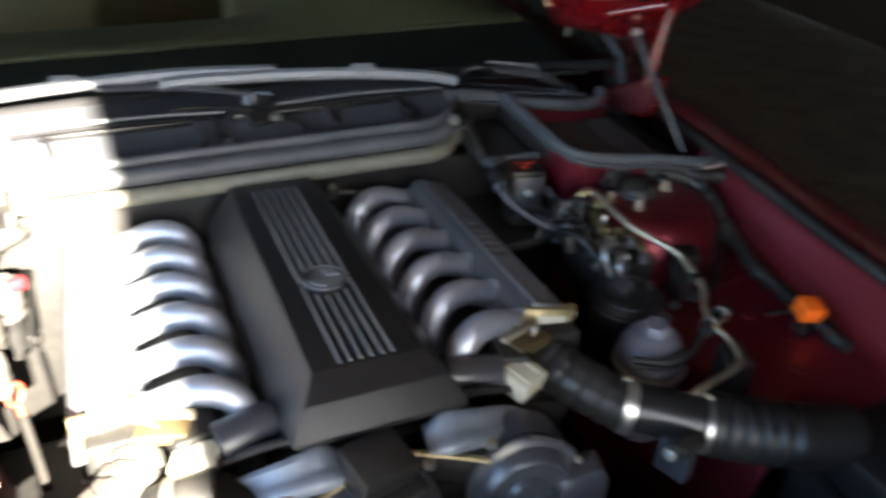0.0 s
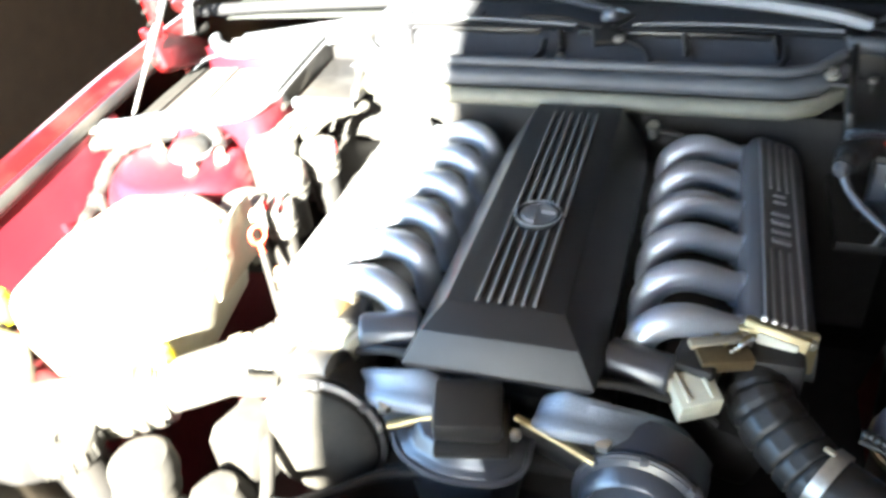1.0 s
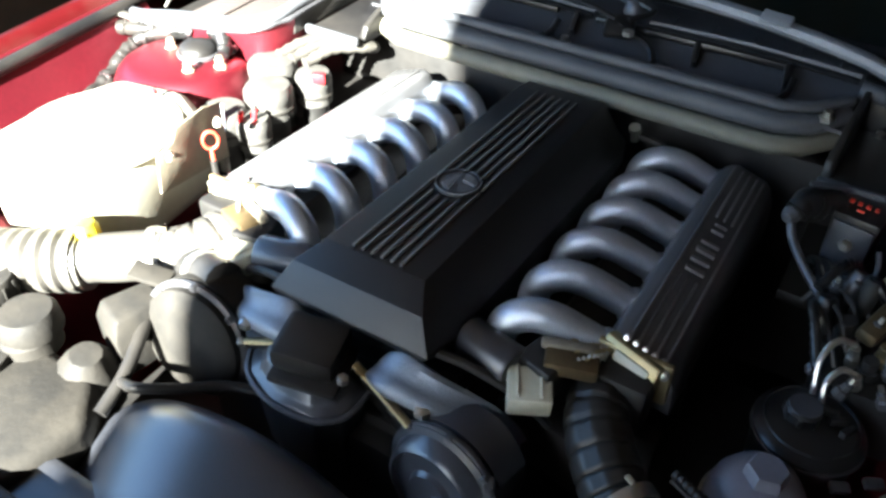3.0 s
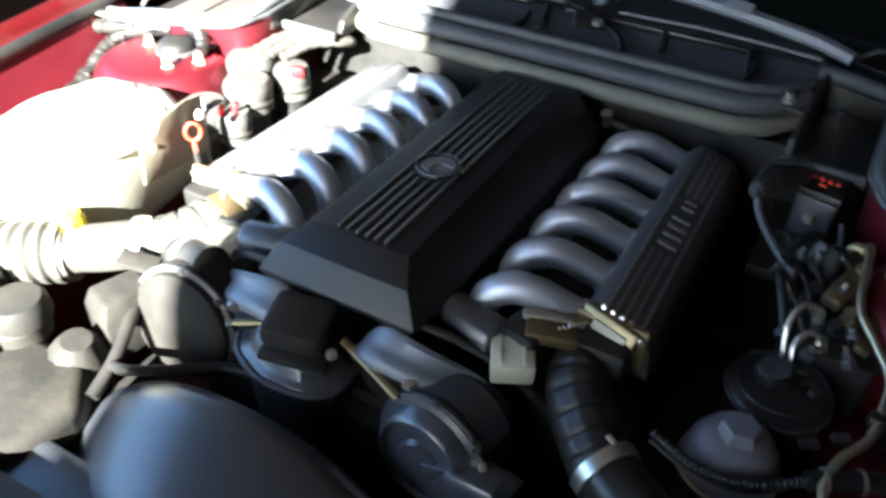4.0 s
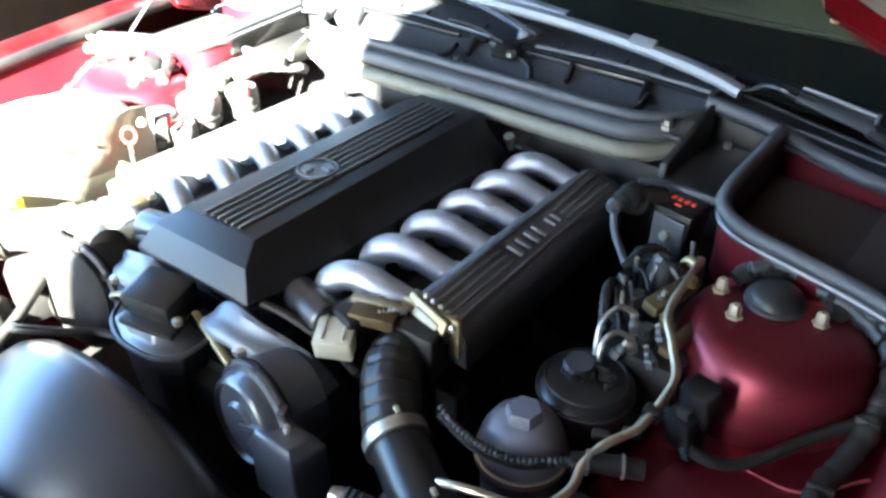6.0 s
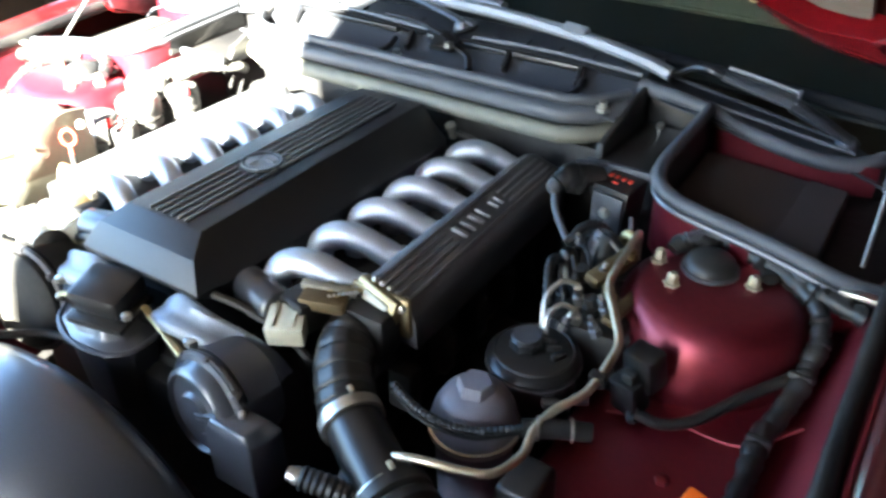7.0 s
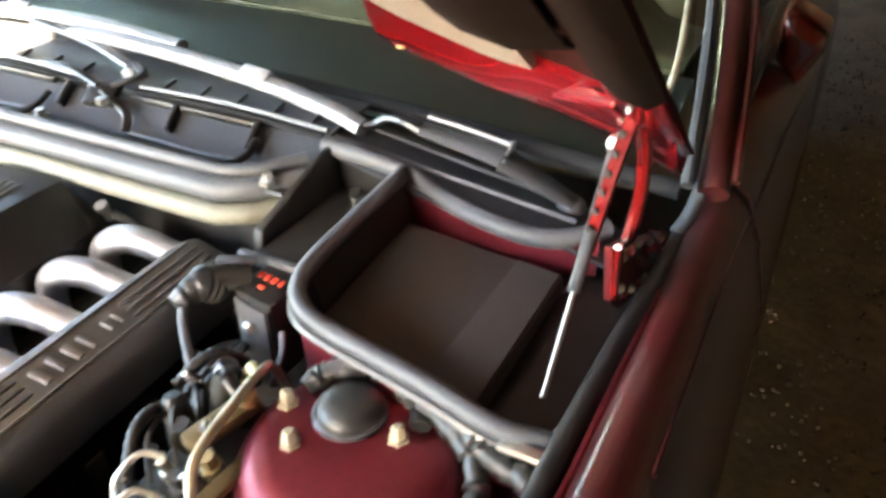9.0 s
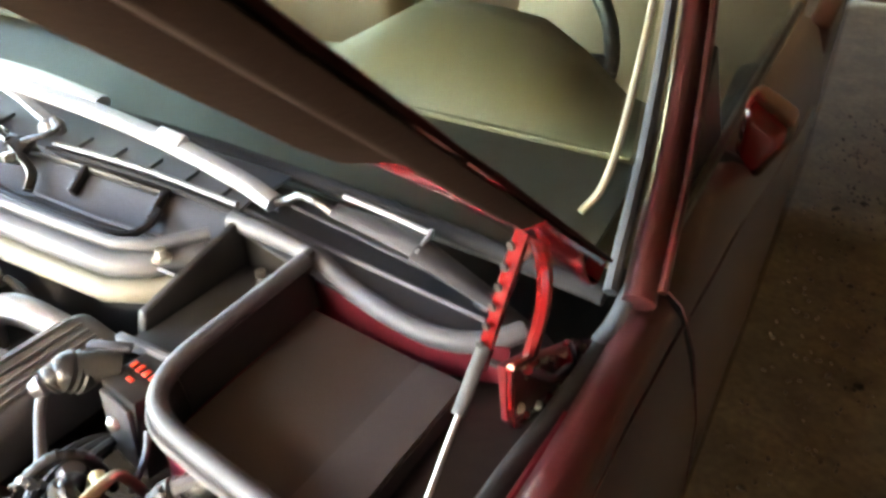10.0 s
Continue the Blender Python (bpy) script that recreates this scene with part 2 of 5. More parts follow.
def lathe(profile, m, seg=28, bm=None):
    """A solid of (radius, height) pairs turned round the z axis, then posed by m."""
    bm = bm or bmesh.new()
    rings = []
    for r, h in profile:
        if r < 1e-5:
            rings.append([bm.verts.new(m @ Vector((0, 0, h)))])
        else:
            rings.append([bm.verts.new(m @ Vector((r * math.cos(2 * math.pi * k / seg), r * math.sin(2 * math.pi * k / seg), h))) for k in range(seg)])
    for a, b in zip(rings, rings[1:]):
        for k in range(seg):
            j = (k + 1) % seg
            f = [a[k % len(a)], a[j % len(a)], b[j % len(b)], b[k % len(b)]]
            f = list(dict.fromkeys(f))
            if len(f) > 2:
                bm.faces.new(f)
    for r in (rings[0], rings[-1]):
        if len(r) > 2:
            bm.faces.new(r)
    return bm


def loft(loops, bm=None, caps=True):
    bm = bm or bmesh.new()
    rings = [[bm.verts.new(p) for p in lp] for lp in loops]
    for a, b in zip(rings, rings[1:]):
        for k in range(len(a)):
            j = (k + 1) % len(a)
            bm.faces.new((a[k], a[j], b[j], b[k]))
    if caps:
        bm.faces.new(rings[0][::-1])
        bm.faces.new(rings[-1])
    return bm


def bevelled(bm, w=0.004, seg=2, angle=30):
    bmesh.ops.recalc_face_normals(bm, faces=bm.faces[:])
    e = [x for x in bm.edges if len(x.link_faces) == 2 and x.calc_face_angle(0) > radians(angle)]
    bmesh.ops.bevel(bm, geom=e, offset=w, segments=seg, affect="EDGES", profile=0.5, clamp_overlap=True)
    return bm


def slab(poly, z0, z1, bevel=0.004):
    """A flat plate of an outline of (x, y), from z0 up to z1."""
    bm = loft([[(x, y, z0) for x, y in poly], [(x, y, z1) for x, y in poly]])
    return bevelled(bm, bevel) if bevel else bm


def sheet(rows, thick, bm=None):
    """A curved panel of rows of points, with a thickness."""
    bm = bm or bmesh.new()
    v = [[bm.verts.new(p) for p in r] for r in rows]
    faces = [bm.faces.new((v[i][j], v[i][j + 1], v[i + 1][j + 1], v[i + 1][j])) for i in range(len(v) - 1) for j in range(len(v[0]) - 1)]
    bmesh.ops.recalc_face_normals(bm, faces=faces)
    bmesh.ops.solidify(bm, geom=faces, thickness=thick)
    return bm


# ---- the setting ----
bm = bmesh.new()
bmesh.ops.create_grid(bm, x_segments=90, y_segments=90, size=20)
for v in bm.verts:
    v.co.z = 0.018 * noise.noise(v.co * 1.7) - 0.01
tagged(solo("ground", bm, "ground", "dark gravelly soil floor under the parked car", "ground", kind="structure"))
# unseen far ground; its grey is chosen so bounced light is less warm
bm = loft([[(a * 600, b * 600, z) for a, b in ((-1, -1), (1, -1), (1, 1), (-1, 1))] for z in (-0.6, -0.06)])
M["yard"] = material("grey_bounce_ground", (0.12, 0.12, 0.12), 0.95, grain=30, vary=0.4, bump=0.6, dust=0.4, dust_colour=(0.09, 0.09, 0.088), scale2=1.5)
solo("ground_far", bm, "yard", "unseen far ground to the horizon, grey to keep bounced light neutral", "ground", kind="structure")
rng = random.Random(4)
bm = bmesh.new()
for _ in range(2200):
    b = bmesh.new()
    bmesh.ops.create_icosphere(b, subdivisions=1, radius=1)
    r = rng.uniform(0.003, 0.009) if rng.random() < 0.96 else rng.uniform(0.010, 0.02)
    for v in b.verts:
        v.co *= rng.uniform(0.75, 1.2)
    b.transform(Matrix.Translation((rng.uniform(1.02, 2.6), rng.uniform(0.6, 5.0), r * 0.2)) @ Euler((rng.uniform(0, 6), rng.uniform(0, 6), 0)).to_matrix().to_4x4() @ Matrix.Diagonal((r, r * rng.uniform(0.6, 1), r * 0.6, 1)))
    add(bm, b)
M["stone"] = material("pale_gravel", (0.040, 0.031, 0.021), 0.9, grain=40, vary=0.6, bump=0.3)
solo("gravel", bm, "stone", "scattered pale gravel and grit on the soil", "gravel", kind="stuff")
# an added, mostly unseen garage to shade the bay: tall front gate opening, two side windows
for nm, c, sz in (("wall_front", (2.264, -3.08, 1.85), (4.572, 0.16, 3.7)), ("wall_gate", (-1.575, -3.08, 1.85), (1.45, 0.16, 3.7)),
                  ("wall_right", (4.475, 2.1, 1.85), (0.15, 10.2, 3.7)),
                  ("wall_back", (1.08, 7.275, 1.85), (6.74, 0.15, 3.7)), ("wall_left", (-2.375, -2.65, 1.85), (0.15, 1.0, 3.7)),
                  ("wall_left_lintel", (-2.375, -0.25, 3.2), (0.15, 3.8, 1.0)), ("wall_left_parapet", (-2.375, -0.25, 0.5), (0.15, 3.8, 1.0)), ("wall_left_pier", (-2.375, 1.925, 1.85), (0.15, 0.55, 3.7)),
                  ("wall_left_sill", (-2.375, 3.2, 0.45), (0.15, 2.0, 0.9)), ("wall_left_head", (-2.375, 3.2, 2.75), (0.15, 2.0, 1.9)), ("wall_left_rear", (-2.375, 5.775, 1.85), (0.15, 3.15, 3.7))):
    solo(nm, box(c, sz, 0.01), "wall", "brown wall of an assumed garage, added to shape the light", "wall", kind="structure")
# unseen roof, added to cut the skylight over the bay
solo("ceiling", box((1.05, 2.1, 3.78), (7.0, 10.6, 0.15), 0.01), "roof", "dark unseen roof added to block the sky", "ceiling", kind="structure")


# ---- engine ----
def top_z(y, front=0.906, back=0.888):
    """Height of the centre cover's top, which falls a little to the rear."""
    return front + (back - front) * (y - 0.86) / 0.54


def engine_block():
    t = thing("engine_block", "grimy dark engine block deep in the bay", "engine", (0, 1.1, 0.42))
    part("block", box((0, 1.12, 0.60), (0.46, 0.68, 0.30), 0.03), "bay", t)
    for s in (-1, 1):
        part("cylinder_head", box((s * 0.235, 1.15, 0.715), (0.15, 0.56, 0.09), 0.015, (0, s * 18, 0)), "bay", t)
        for i in range(6):
            part("exhaust_flange", box((s * 0.335, 0.95 + i * 0.0914, 0.70), (0.04, 0.03, 0.07), 0.006), "bay", t)
    part("timing_case", box((0, 0.80, 0.62), (0.40, 0.09, 0.22), 0.02), "bay", t)
    part("valley_tray", box((0, 1.13, 0.765), (0.26, 0.56, 0.04), 0.01), "bay", t)
    part("sump", box((0, 1.1, 0.435), (0.30, 0.5, 0.06), 0.02), "bay", t)
    return t


def engine_cover():
    t = thing("engine_cover", "black moulded plastic engine cover with raised grey ribs", "engine cover", (0, 1.12, 0.79))
    tilt = (0.888 - 0.906) / 0.54

    def loop(y, top_half, low_half, zt, zb):
        return [(-low_half, y, zb), (low_half, y, zb), (low_half, y, zb + 0.03), (top_half, y, zt), (-top_half, y, zt), (-low_half, y, zb + 0.03)]

    loops = []
    for y, th, lh, dz in ((0.860, 0.070, 0.116, 0), (1.36, 0.070, 0.116, 0), (1.405, 0.068, 0.112, -0.004), (1.425, 0.06, 0.105, -0.03)):
        z = top_z(y) + dz
        loops.append(loop(y, th, lh, z, top_z(y) - 0.10))
    front = [(-0.106, 0.812, 0.846), (0.106, 0.812, 0.846), (0.113, 0.812, 0.852), (0.1125, 0.812, 0.854), (-0.1125, 0.812, 0.854), (-0.113, 0.812, 0.852)]
    loops[0] = [(-0.116, 0.862, 0.806), (0.116, 0.862, 0.806), (0.116, 0.858, 0.846), (0.071, 0.872, 0.9055), (-0.071, 0.872, 0.9055), (-0.116, 0.858, 0.846)]
    crease = [(-0.108, 0.838, 0.832), (0.108, 0.838, 0.832), (0.114, 0.832, 0.852), (0.092, 0.834, 0.889), (-0.092, 0.834, 0.889), (-0.114, 0.832, 0.852)]
    bm = loft([front, crease, *loops])
    body = part("shell", bevelled(bm, 0.005, 2, 20), "cover", t)
    # raised ribs with a gap for the round badge
    xs = [-0.034 + 0.0136 * i for i in range(6)]
    for x in xs:
        gap = math.sqrt(max(0, 0.034 ** 2 - x * x)) + 0.004
        for a, b in ((0.878, 1.063 - gap), (1.063 + gap, 1.368)):
            mid = (a + b) / 2
            part("rib", box((x, mid, top_z(mid) + 0.0008), (0.0042, b - a, 0.0045), 0.0012, (math.degrees(math.atan(tilt)), 0, 0)), "rail", body)
    m = pose(0, 1.063, top_z(1.063) + 0.001, math.degrees(math.atan(tilt)))
    badge = part("badge", lathe([(0.0, 0.0015), (0.024, 0.0015), (0.026, 0.004), (0.031, 0.004), (0.032, 0.0)], m, 32), "cover", body, "round moulded badge")
    for k in range(2):
        bm = bmesh.new()
        a0 = k * math.pi
        pts = [(0.006 * math.cos(a0 + 0.8), 0.006 * math.sin(a0 + 0.8))] + [(0.022 * math.cos(a0 + 0.1 + 1.37 * i / 6), 0.022 * math.sin(a0 + 0.1 + 1.37 * i / 6)) for i in range(7)]
        bm = loft([[m @ Vector((x, y, z)) for x, y in pts] for z in (0.001, 0.0058)])
        part("badge_field", bm, "badge", badge, "bright quarter field")
    bm = lathe([(0.0295, 0.003), (0.0295, 0.0052), (0.0312, 0.0052), (0.0312, 0.003)], m, 32)
    part("badge_rim", bm, "badge", badge, "thin bright rim")
    return t


def intake(side):
    """One bank: a ribbed plenum and six arched runners."""
    s = side
    t = thing("intake_manifold", "cast aluminium intake manifold with arched runners and ribbed plenum", "intake manifold", (s * 0.25, 1.18, 0.74), "intake manifolds")

    def px(y):
        return 0.853 + (0.838 - 0.853) * (y - 0.96) / 0.46

    # plenum: a long box with a rounded top and rear end
    loops = []
    for y, k in ((0.955, 1.0), (1.38, 1.0), (1.41, 0.97), (1.424, 0.86), (1.429, 0.6)):
        z = px(y)
        prof = [(0.258, -0.075), (0.355, -0.085), (0.352, -0.040), (0.346, -0.024), (0.337, -0.014), (0.284, 0.003), (0.270, -0.001), (0.260, -0.018)]
        cx = 0.31
        loops.append([(s * (cx + (x - cx) * k), y, z - 0.03 + (d + 0.03) * k) for x, d in prof])
    pl = part("plenum", bevelled(loft(loops), 0.003, 2, 25), "plenum", t, "grey painted plenum")
    tilt = math.degrees(math.atan((0.838 - 0.853) / 0.46))
    for i in range(5):
        x = 0.287 + 0.0115 * i
        for a, b in (((0.965, 1.405),) if i in (0, 4) else ((0.965, 1.115), (1.265, 1.405))):
            mid = (a + b) / 2
            part("rib", box((s * x, mid, px(mid) + 0.003 - 0.32 * (x - 0.284)), (0.0034, b - a, 0.006), 0.0012, (tilt, 17 * s, 0)), "rib", pl)
    # raised letter-like bars between the ribs
    for k, (y, w) in enumerate(((1.135, 0.018), (1.157, 0.014), (1.18, 0.018), (1.20, 0.010), (1.232, 0.008), (1.248, 0.005))):
        part("raised_bar", box((s * 0.311, y, px(y) - 0.0045), (0.026 if k < 4 else 0.018, w * 0.55, 0.006), 0.0015, (tilt, 17 * s, 8 * s)), "rib", pl, "bright raised bar of moulded lettering")
    # runners
    for i in range(6):
        y = 0.919 + 0.0914 * i
        z = 0.852 + (0.818 - 0.852) * i / 5
        path = [(s * 0.146, y - 0.004, z - 0.07), (s * 0.147, y, z - 0.03), (s * 0.156, y + 0.004, z - 0.004), (s * 0.178, y + 0.013, z + 0.008),
                (s * 0.205, y + 0.022, z + 0.006), (s * 0.235, y + 0.032, z - 0.008), (s * 0.274, y + 0.044, z - 0.028)]
        line = smooth_line(path, 6)
        n = len(line)
        rad = [0.0195 + 0.0012 * math.sin(math.pi * j / n) for j in range(n)]
        part("runner", sweep(line, rad, 18, flat=0.95), "alloy", t, "bright cast aluminium runner")
        part("runner_flange", lathe([(0.0, 0), (0.0235, 0), (0.024, 0.006), (0.022, 0.010), (0.0, 0.010)], pose(s * 0.264, y + 0.0405, z - 0.023, 0, -68 * s, 17 * s), 18), "alloy", t)
    for i in range(3):
        y = 1.02 + 0.18 * i
        part("bracket", box((s * 0.305, y, 0.757), (0.05, 0.035, 0.05), 0.005), "bay", t)
    return t


def throttle(side):
    s = side
    t = thing("throttle_body", "yellow-plated throttle body with a black actuator and cream plug", "throttle body", (s * 0.25, 0.91, 0.75), "throttle bodies")
    part("housing", box((s * 0.295, 0.928, 0.805), (0.080, 0.045, 0.070), 0.008), "bay", t)
    end = part("end_plate", bevelled(box((s * 0.300, 0.946, 0.836), (0.076, 0.020, 0.040), 0.004, (-24, 6 * s, -14 * s)), 0.001), "gold", t, "pale yellow cast end plate")
    part("plate_recess", box((s * 0.302, 0.936, 0.838), (0.046, 0.008, 0.022), 0.003, (-24, 6 * s, -14 * s)), "white", end, "pale cast panel")
    part("lever_bracket", box((s * 0.246, 0.902, 0.842), (0.062, 0.030, 0.018), 0.004, (0, 4 * s, 20 * s)), "olive", t, "dull olive lever bracket")
    for i in range(5):
        part("edge_bolt", lathe([(0, 0), (0.0042, 0), (0.0042, 0.005), (0.0025, 0.007), (0, 0.007)], pose(s * (0.287 + 0.0115 * i), 0.962, 0.857 - 0.0037 * i, 60), 8), "steel", t)
    part("cable_bar", box((s * 0.236, 0.920, 0.850), (0.066, 0.014, 0.010), 0.003, (0, 6 * s, 24 * s)), "bracket", t, "dull olive-brown cable bar")
    part("flange_plate", bevelled(box((s * 0.303, 0.95, 0.822), (0.090, 0.010, 0.062), 0.003), 0.001), "gold", t)
    for dx in (-0.036, 0.036):
        part("bolt", lathe([(0, 0), (0.007, 0), (0.007, 0.006), (0.004, 0.008), (0, 0.008)], pose(s * (0.303 + dx), 0.945, 0.842, 90), 6), "steel", t)
    act = part("actuator", lathe([(0, 0), (0.018, 0), (0.019, 0.012), (0.026, 0.016), (0.027, 0.085), (0.024, 0.09), (0, 0.09)], pose(s * 0.104, 0.897, 0.826, 0, 90 * s, -14 * s), 24), "shroud", t, "round black actuator")
    part("end_cap", lathe([(0, 0), (0.010, 0.002), (0.012, 0.014), (0, 0.014)], pose(s * 0.093, 0.900, 0.828, 0, 90 * s, -14 * s), 16), "strutgrey", act)
    part("cam_box", bevelled(box((s * 0.218, 0.903, 0.822), (0.05, 0.06, 0.05), 0.006, (0, 0, -14 * s)), 0.001), "bay", t)
    plug = part("plug", box((s * 0.216, 0.862, 0.818), (0.050, 0.046, 0.034), 0.003, (12, 0, 28 * s)), "white", t, "cream plastic plug")
    for k in (-1, 1):
        part("plug_ridge", box((s * 0.216 + k * 0.012, 0.861 + s * k * 0.006, 0.836), (0.004, 0.040, 0.004), 0.001, (12, 0, 28 * s)), "white", plug)
    part("lever", slab([(s * 0.246, 0.90), (s * 0.262, 0.896), (s * 0.268, 0.94), (s * 0.250, 0.944)], 0.838, 0.842, 0.001), "steel", t)
    sp = [(s * (0.252 + 0.0008 * k), 0.905 + 0.0009 * k, 0.846 + 0.007 * math.sin(k * 1.3)) for k in range(32)]
    part("return_spring", sweep(sp, 0.0022, 6), "steel", t)
    for k in range(3):
        part("linkage_rod", tube([(s * (0.225 + 0.016 * k), 0.90, 0.846), (s * (0.235 + 0.016 * k), 0.93, 0.85), (s * (0.255 + 0.015 * k), 0.952, 0.84)], 0.0028, 4, 8), "gold", t)
    part("vacuum_hose", tube([(s * 0.14, 0.93, 0.835), (s * 0.17, 0.945, 0.845), (s * 0.20, 0.935, 0.845), (s * 0.22, 0.93, 0.83)], 0.008, 5, 10), "rubber", t)
    return t


def air_hose(side):
    s = side
    t = thing("air_intake_hose", "ribbed black rubber air intake hose with steel clamps" if s > 0 else "dusty ribbed rubber air intake hose in a paler sunlit tone, with clamps", "air hose", (s * 0.36, 0.83, 0.70), "air intake hoses")
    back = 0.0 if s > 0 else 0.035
    # the left hose takes the dusty rubber whose colour is paled for sun
    skin = "rubber" if s > 0 else "dustysunrubber"
    path = [(s * 0.290, 0.925, 0.800), (s * 0.288, 0.895, 0.797), (s * 0.305, 0.862, 0.790), (s * 0.335, 0.828 + back * 0.6, 0.778), (s * 0.358, 0.806 + back, 0.770)]
    line = smooth_line(path, 14)
    n = len(line)
    rad = []
    for j in range(n):
        u = (j / n * 7) % 1
        rad.append(0.038 - (0.0035 if u > 0.82 else 0.0))
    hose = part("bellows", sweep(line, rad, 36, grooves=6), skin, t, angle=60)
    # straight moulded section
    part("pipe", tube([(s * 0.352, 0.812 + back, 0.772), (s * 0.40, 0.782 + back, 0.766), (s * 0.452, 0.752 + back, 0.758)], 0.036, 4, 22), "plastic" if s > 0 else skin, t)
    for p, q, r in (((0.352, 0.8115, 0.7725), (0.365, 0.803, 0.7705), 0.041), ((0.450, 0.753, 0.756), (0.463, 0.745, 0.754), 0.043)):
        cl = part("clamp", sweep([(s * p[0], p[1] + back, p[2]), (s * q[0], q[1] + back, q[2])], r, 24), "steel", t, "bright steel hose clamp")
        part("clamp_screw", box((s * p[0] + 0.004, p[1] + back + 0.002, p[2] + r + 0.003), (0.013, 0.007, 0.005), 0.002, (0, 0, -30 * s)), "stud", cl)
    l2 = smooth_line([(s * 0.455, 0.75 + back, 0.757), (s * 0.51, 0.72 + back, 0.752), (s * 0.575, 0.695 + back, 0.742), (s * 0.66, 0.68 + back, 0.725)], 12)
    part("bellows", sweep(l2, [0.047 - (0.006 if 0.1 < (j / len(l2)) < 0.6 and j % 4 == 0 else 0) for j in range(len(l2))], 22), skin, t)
    return t


def air_box(side):
    s = side
    t = thing("air_filter_box", "dusty black plastic air filter housing beside the headlamp" if s > 0 else "pale dusty air filter housing lit by the sun", "air filter box", (s * 0.70, 0.58, 0.56))
    if s > 0:
        part("lid", box((0.735, 0.60, 0.70), (0.22, 0.30, 0.07), 0.015), "plastic", t)
        part("base", box((0.72, 0.58, 0.61), (0.22, 0.28, 0.11), 0.02), "plastic", t)
    else:
        plan = [(-0.850, 0.835), (-0.705, 0.822), (-0.600, 0.700), (-0.640, 0.655), (-0.850, 0.660)]
        lid = part("lid", slab(plan, 0.735, 0.782, 0.010), "dustysunrubber", t, "pale dusty lid in the sun")
        for x, y in ((-0.72, 0.805), (-0.62, 0.70)):
            part("clip", box((x, y, 0.764), (0.018, 0.012, 0.034), 0.003, (0, 0, -40)), "steel", lid)
        part("base", slab([(-0.72 + (x + 0.72) * 0.94, 0.74 + (y - 0.74) * 0.94) for x, y in plan], 0.56, 0.735, 0.012), "plastic", t)
    return t


def distributor(side):
    """The round front covers and their silver castings."""
    s = side
    t = thing("distributor_cover", "round dark distributor cover with a bright rim at the engine's front" if s > 0 else "round sunlit dark distributor cover with a pale hose", "distributor cover", (s * 0.17, 0.78, 0.66))
    m = pose(0.176, 0.79, 0.738, 84, 0, -8) if s > 0 else pose(-0.215, 0.80, 0.742, 78, 0, 4) @ Matrix.Scale(1.1, 4)
    mat = "shroud" if s > 0 else "greyplastic"
    face = [(0, -0.03), (0.068, -0.03), (0.070, 0.034), (0.068, 0.046), (0.060, 0.052), (0.040, 0.056), (0, 0.058)]
    cap = part("drum", lathe(face if s < 0 else [(0, -0.03), (0.066, -0.03), (0.068, 0.030), (0.073, 0.032), (0.074, 0.040), (0.066, 0.043), (0.061, 0.058), (0.055, 0.062), (0.052, 0.056), (0.030, 0.058), (0.026, 0.064), (0, 0.065)], m, 40), mat, t, "dark drum with a stepped face")
    part("rim", lathe([(0.0735, 0.031), (0.0765, 0.032), (0.0765, 0.037), (0.0735, 0.038)], m, 40), "strutgrey", cap, "thin bright rim")
    rows = [[m @ Vector((0.0755 * math.cos(a), 0.0755 * math.sin(a), h)) for a in np.linspace(0.5, 2.75, 18)] for h in (-0.022, 0.010, 0.026)]
    part("collar", sheet(rows, 0.004), mat, t, "wide curved collar", angle=60)
    for k in range(3):
        a2 = 0.75 + 0.8 * k
        part("clip", box(m @ Vector((0.072 * math.cos(a2), 0.072 * math.sin(a2), 0.036)), (0.010, 0.012, 0.010), 0.002, (0, math.degrees(a2), 0)), "strutgrey", cap)
    part("lug", box(m @ Vector((0.071, 0.028, 0.040)), (0.008, 0.010, 0.012), 0.002, (20, 0, 30)), "steel", cap)
    if s > 0:
        part("spoke", box(m @ Vector((0.030, 0.012, 0.060)), (0.050, 0.008, 0.010), 0.002, (0, -20, 0)), mat, cap)
    if s < 0:
        side_box = loft([[(-0.345, 0.715, z), (-0.275, 0.690, z), (-0.262, 0.775, z), (-0.318, 0.795, z)] for z in (0.70, 0.765)] + [[(-0.335, 0.722, 0.79), (-0.283, 0.703, 0.79), (-0.272, 0.768, 0.79), (-0.312, 0.785, 0.79)]])
        part("side_cover", bevelled(side_box, 0.006, 2), mat, t, "pale dusty angular side cover")
        part("side_tab", box((-0.305, 0.785, 0.80), (0.055, 0.03, 0.008), 0.002, (8, 12, 20)), mat, t)
    return t


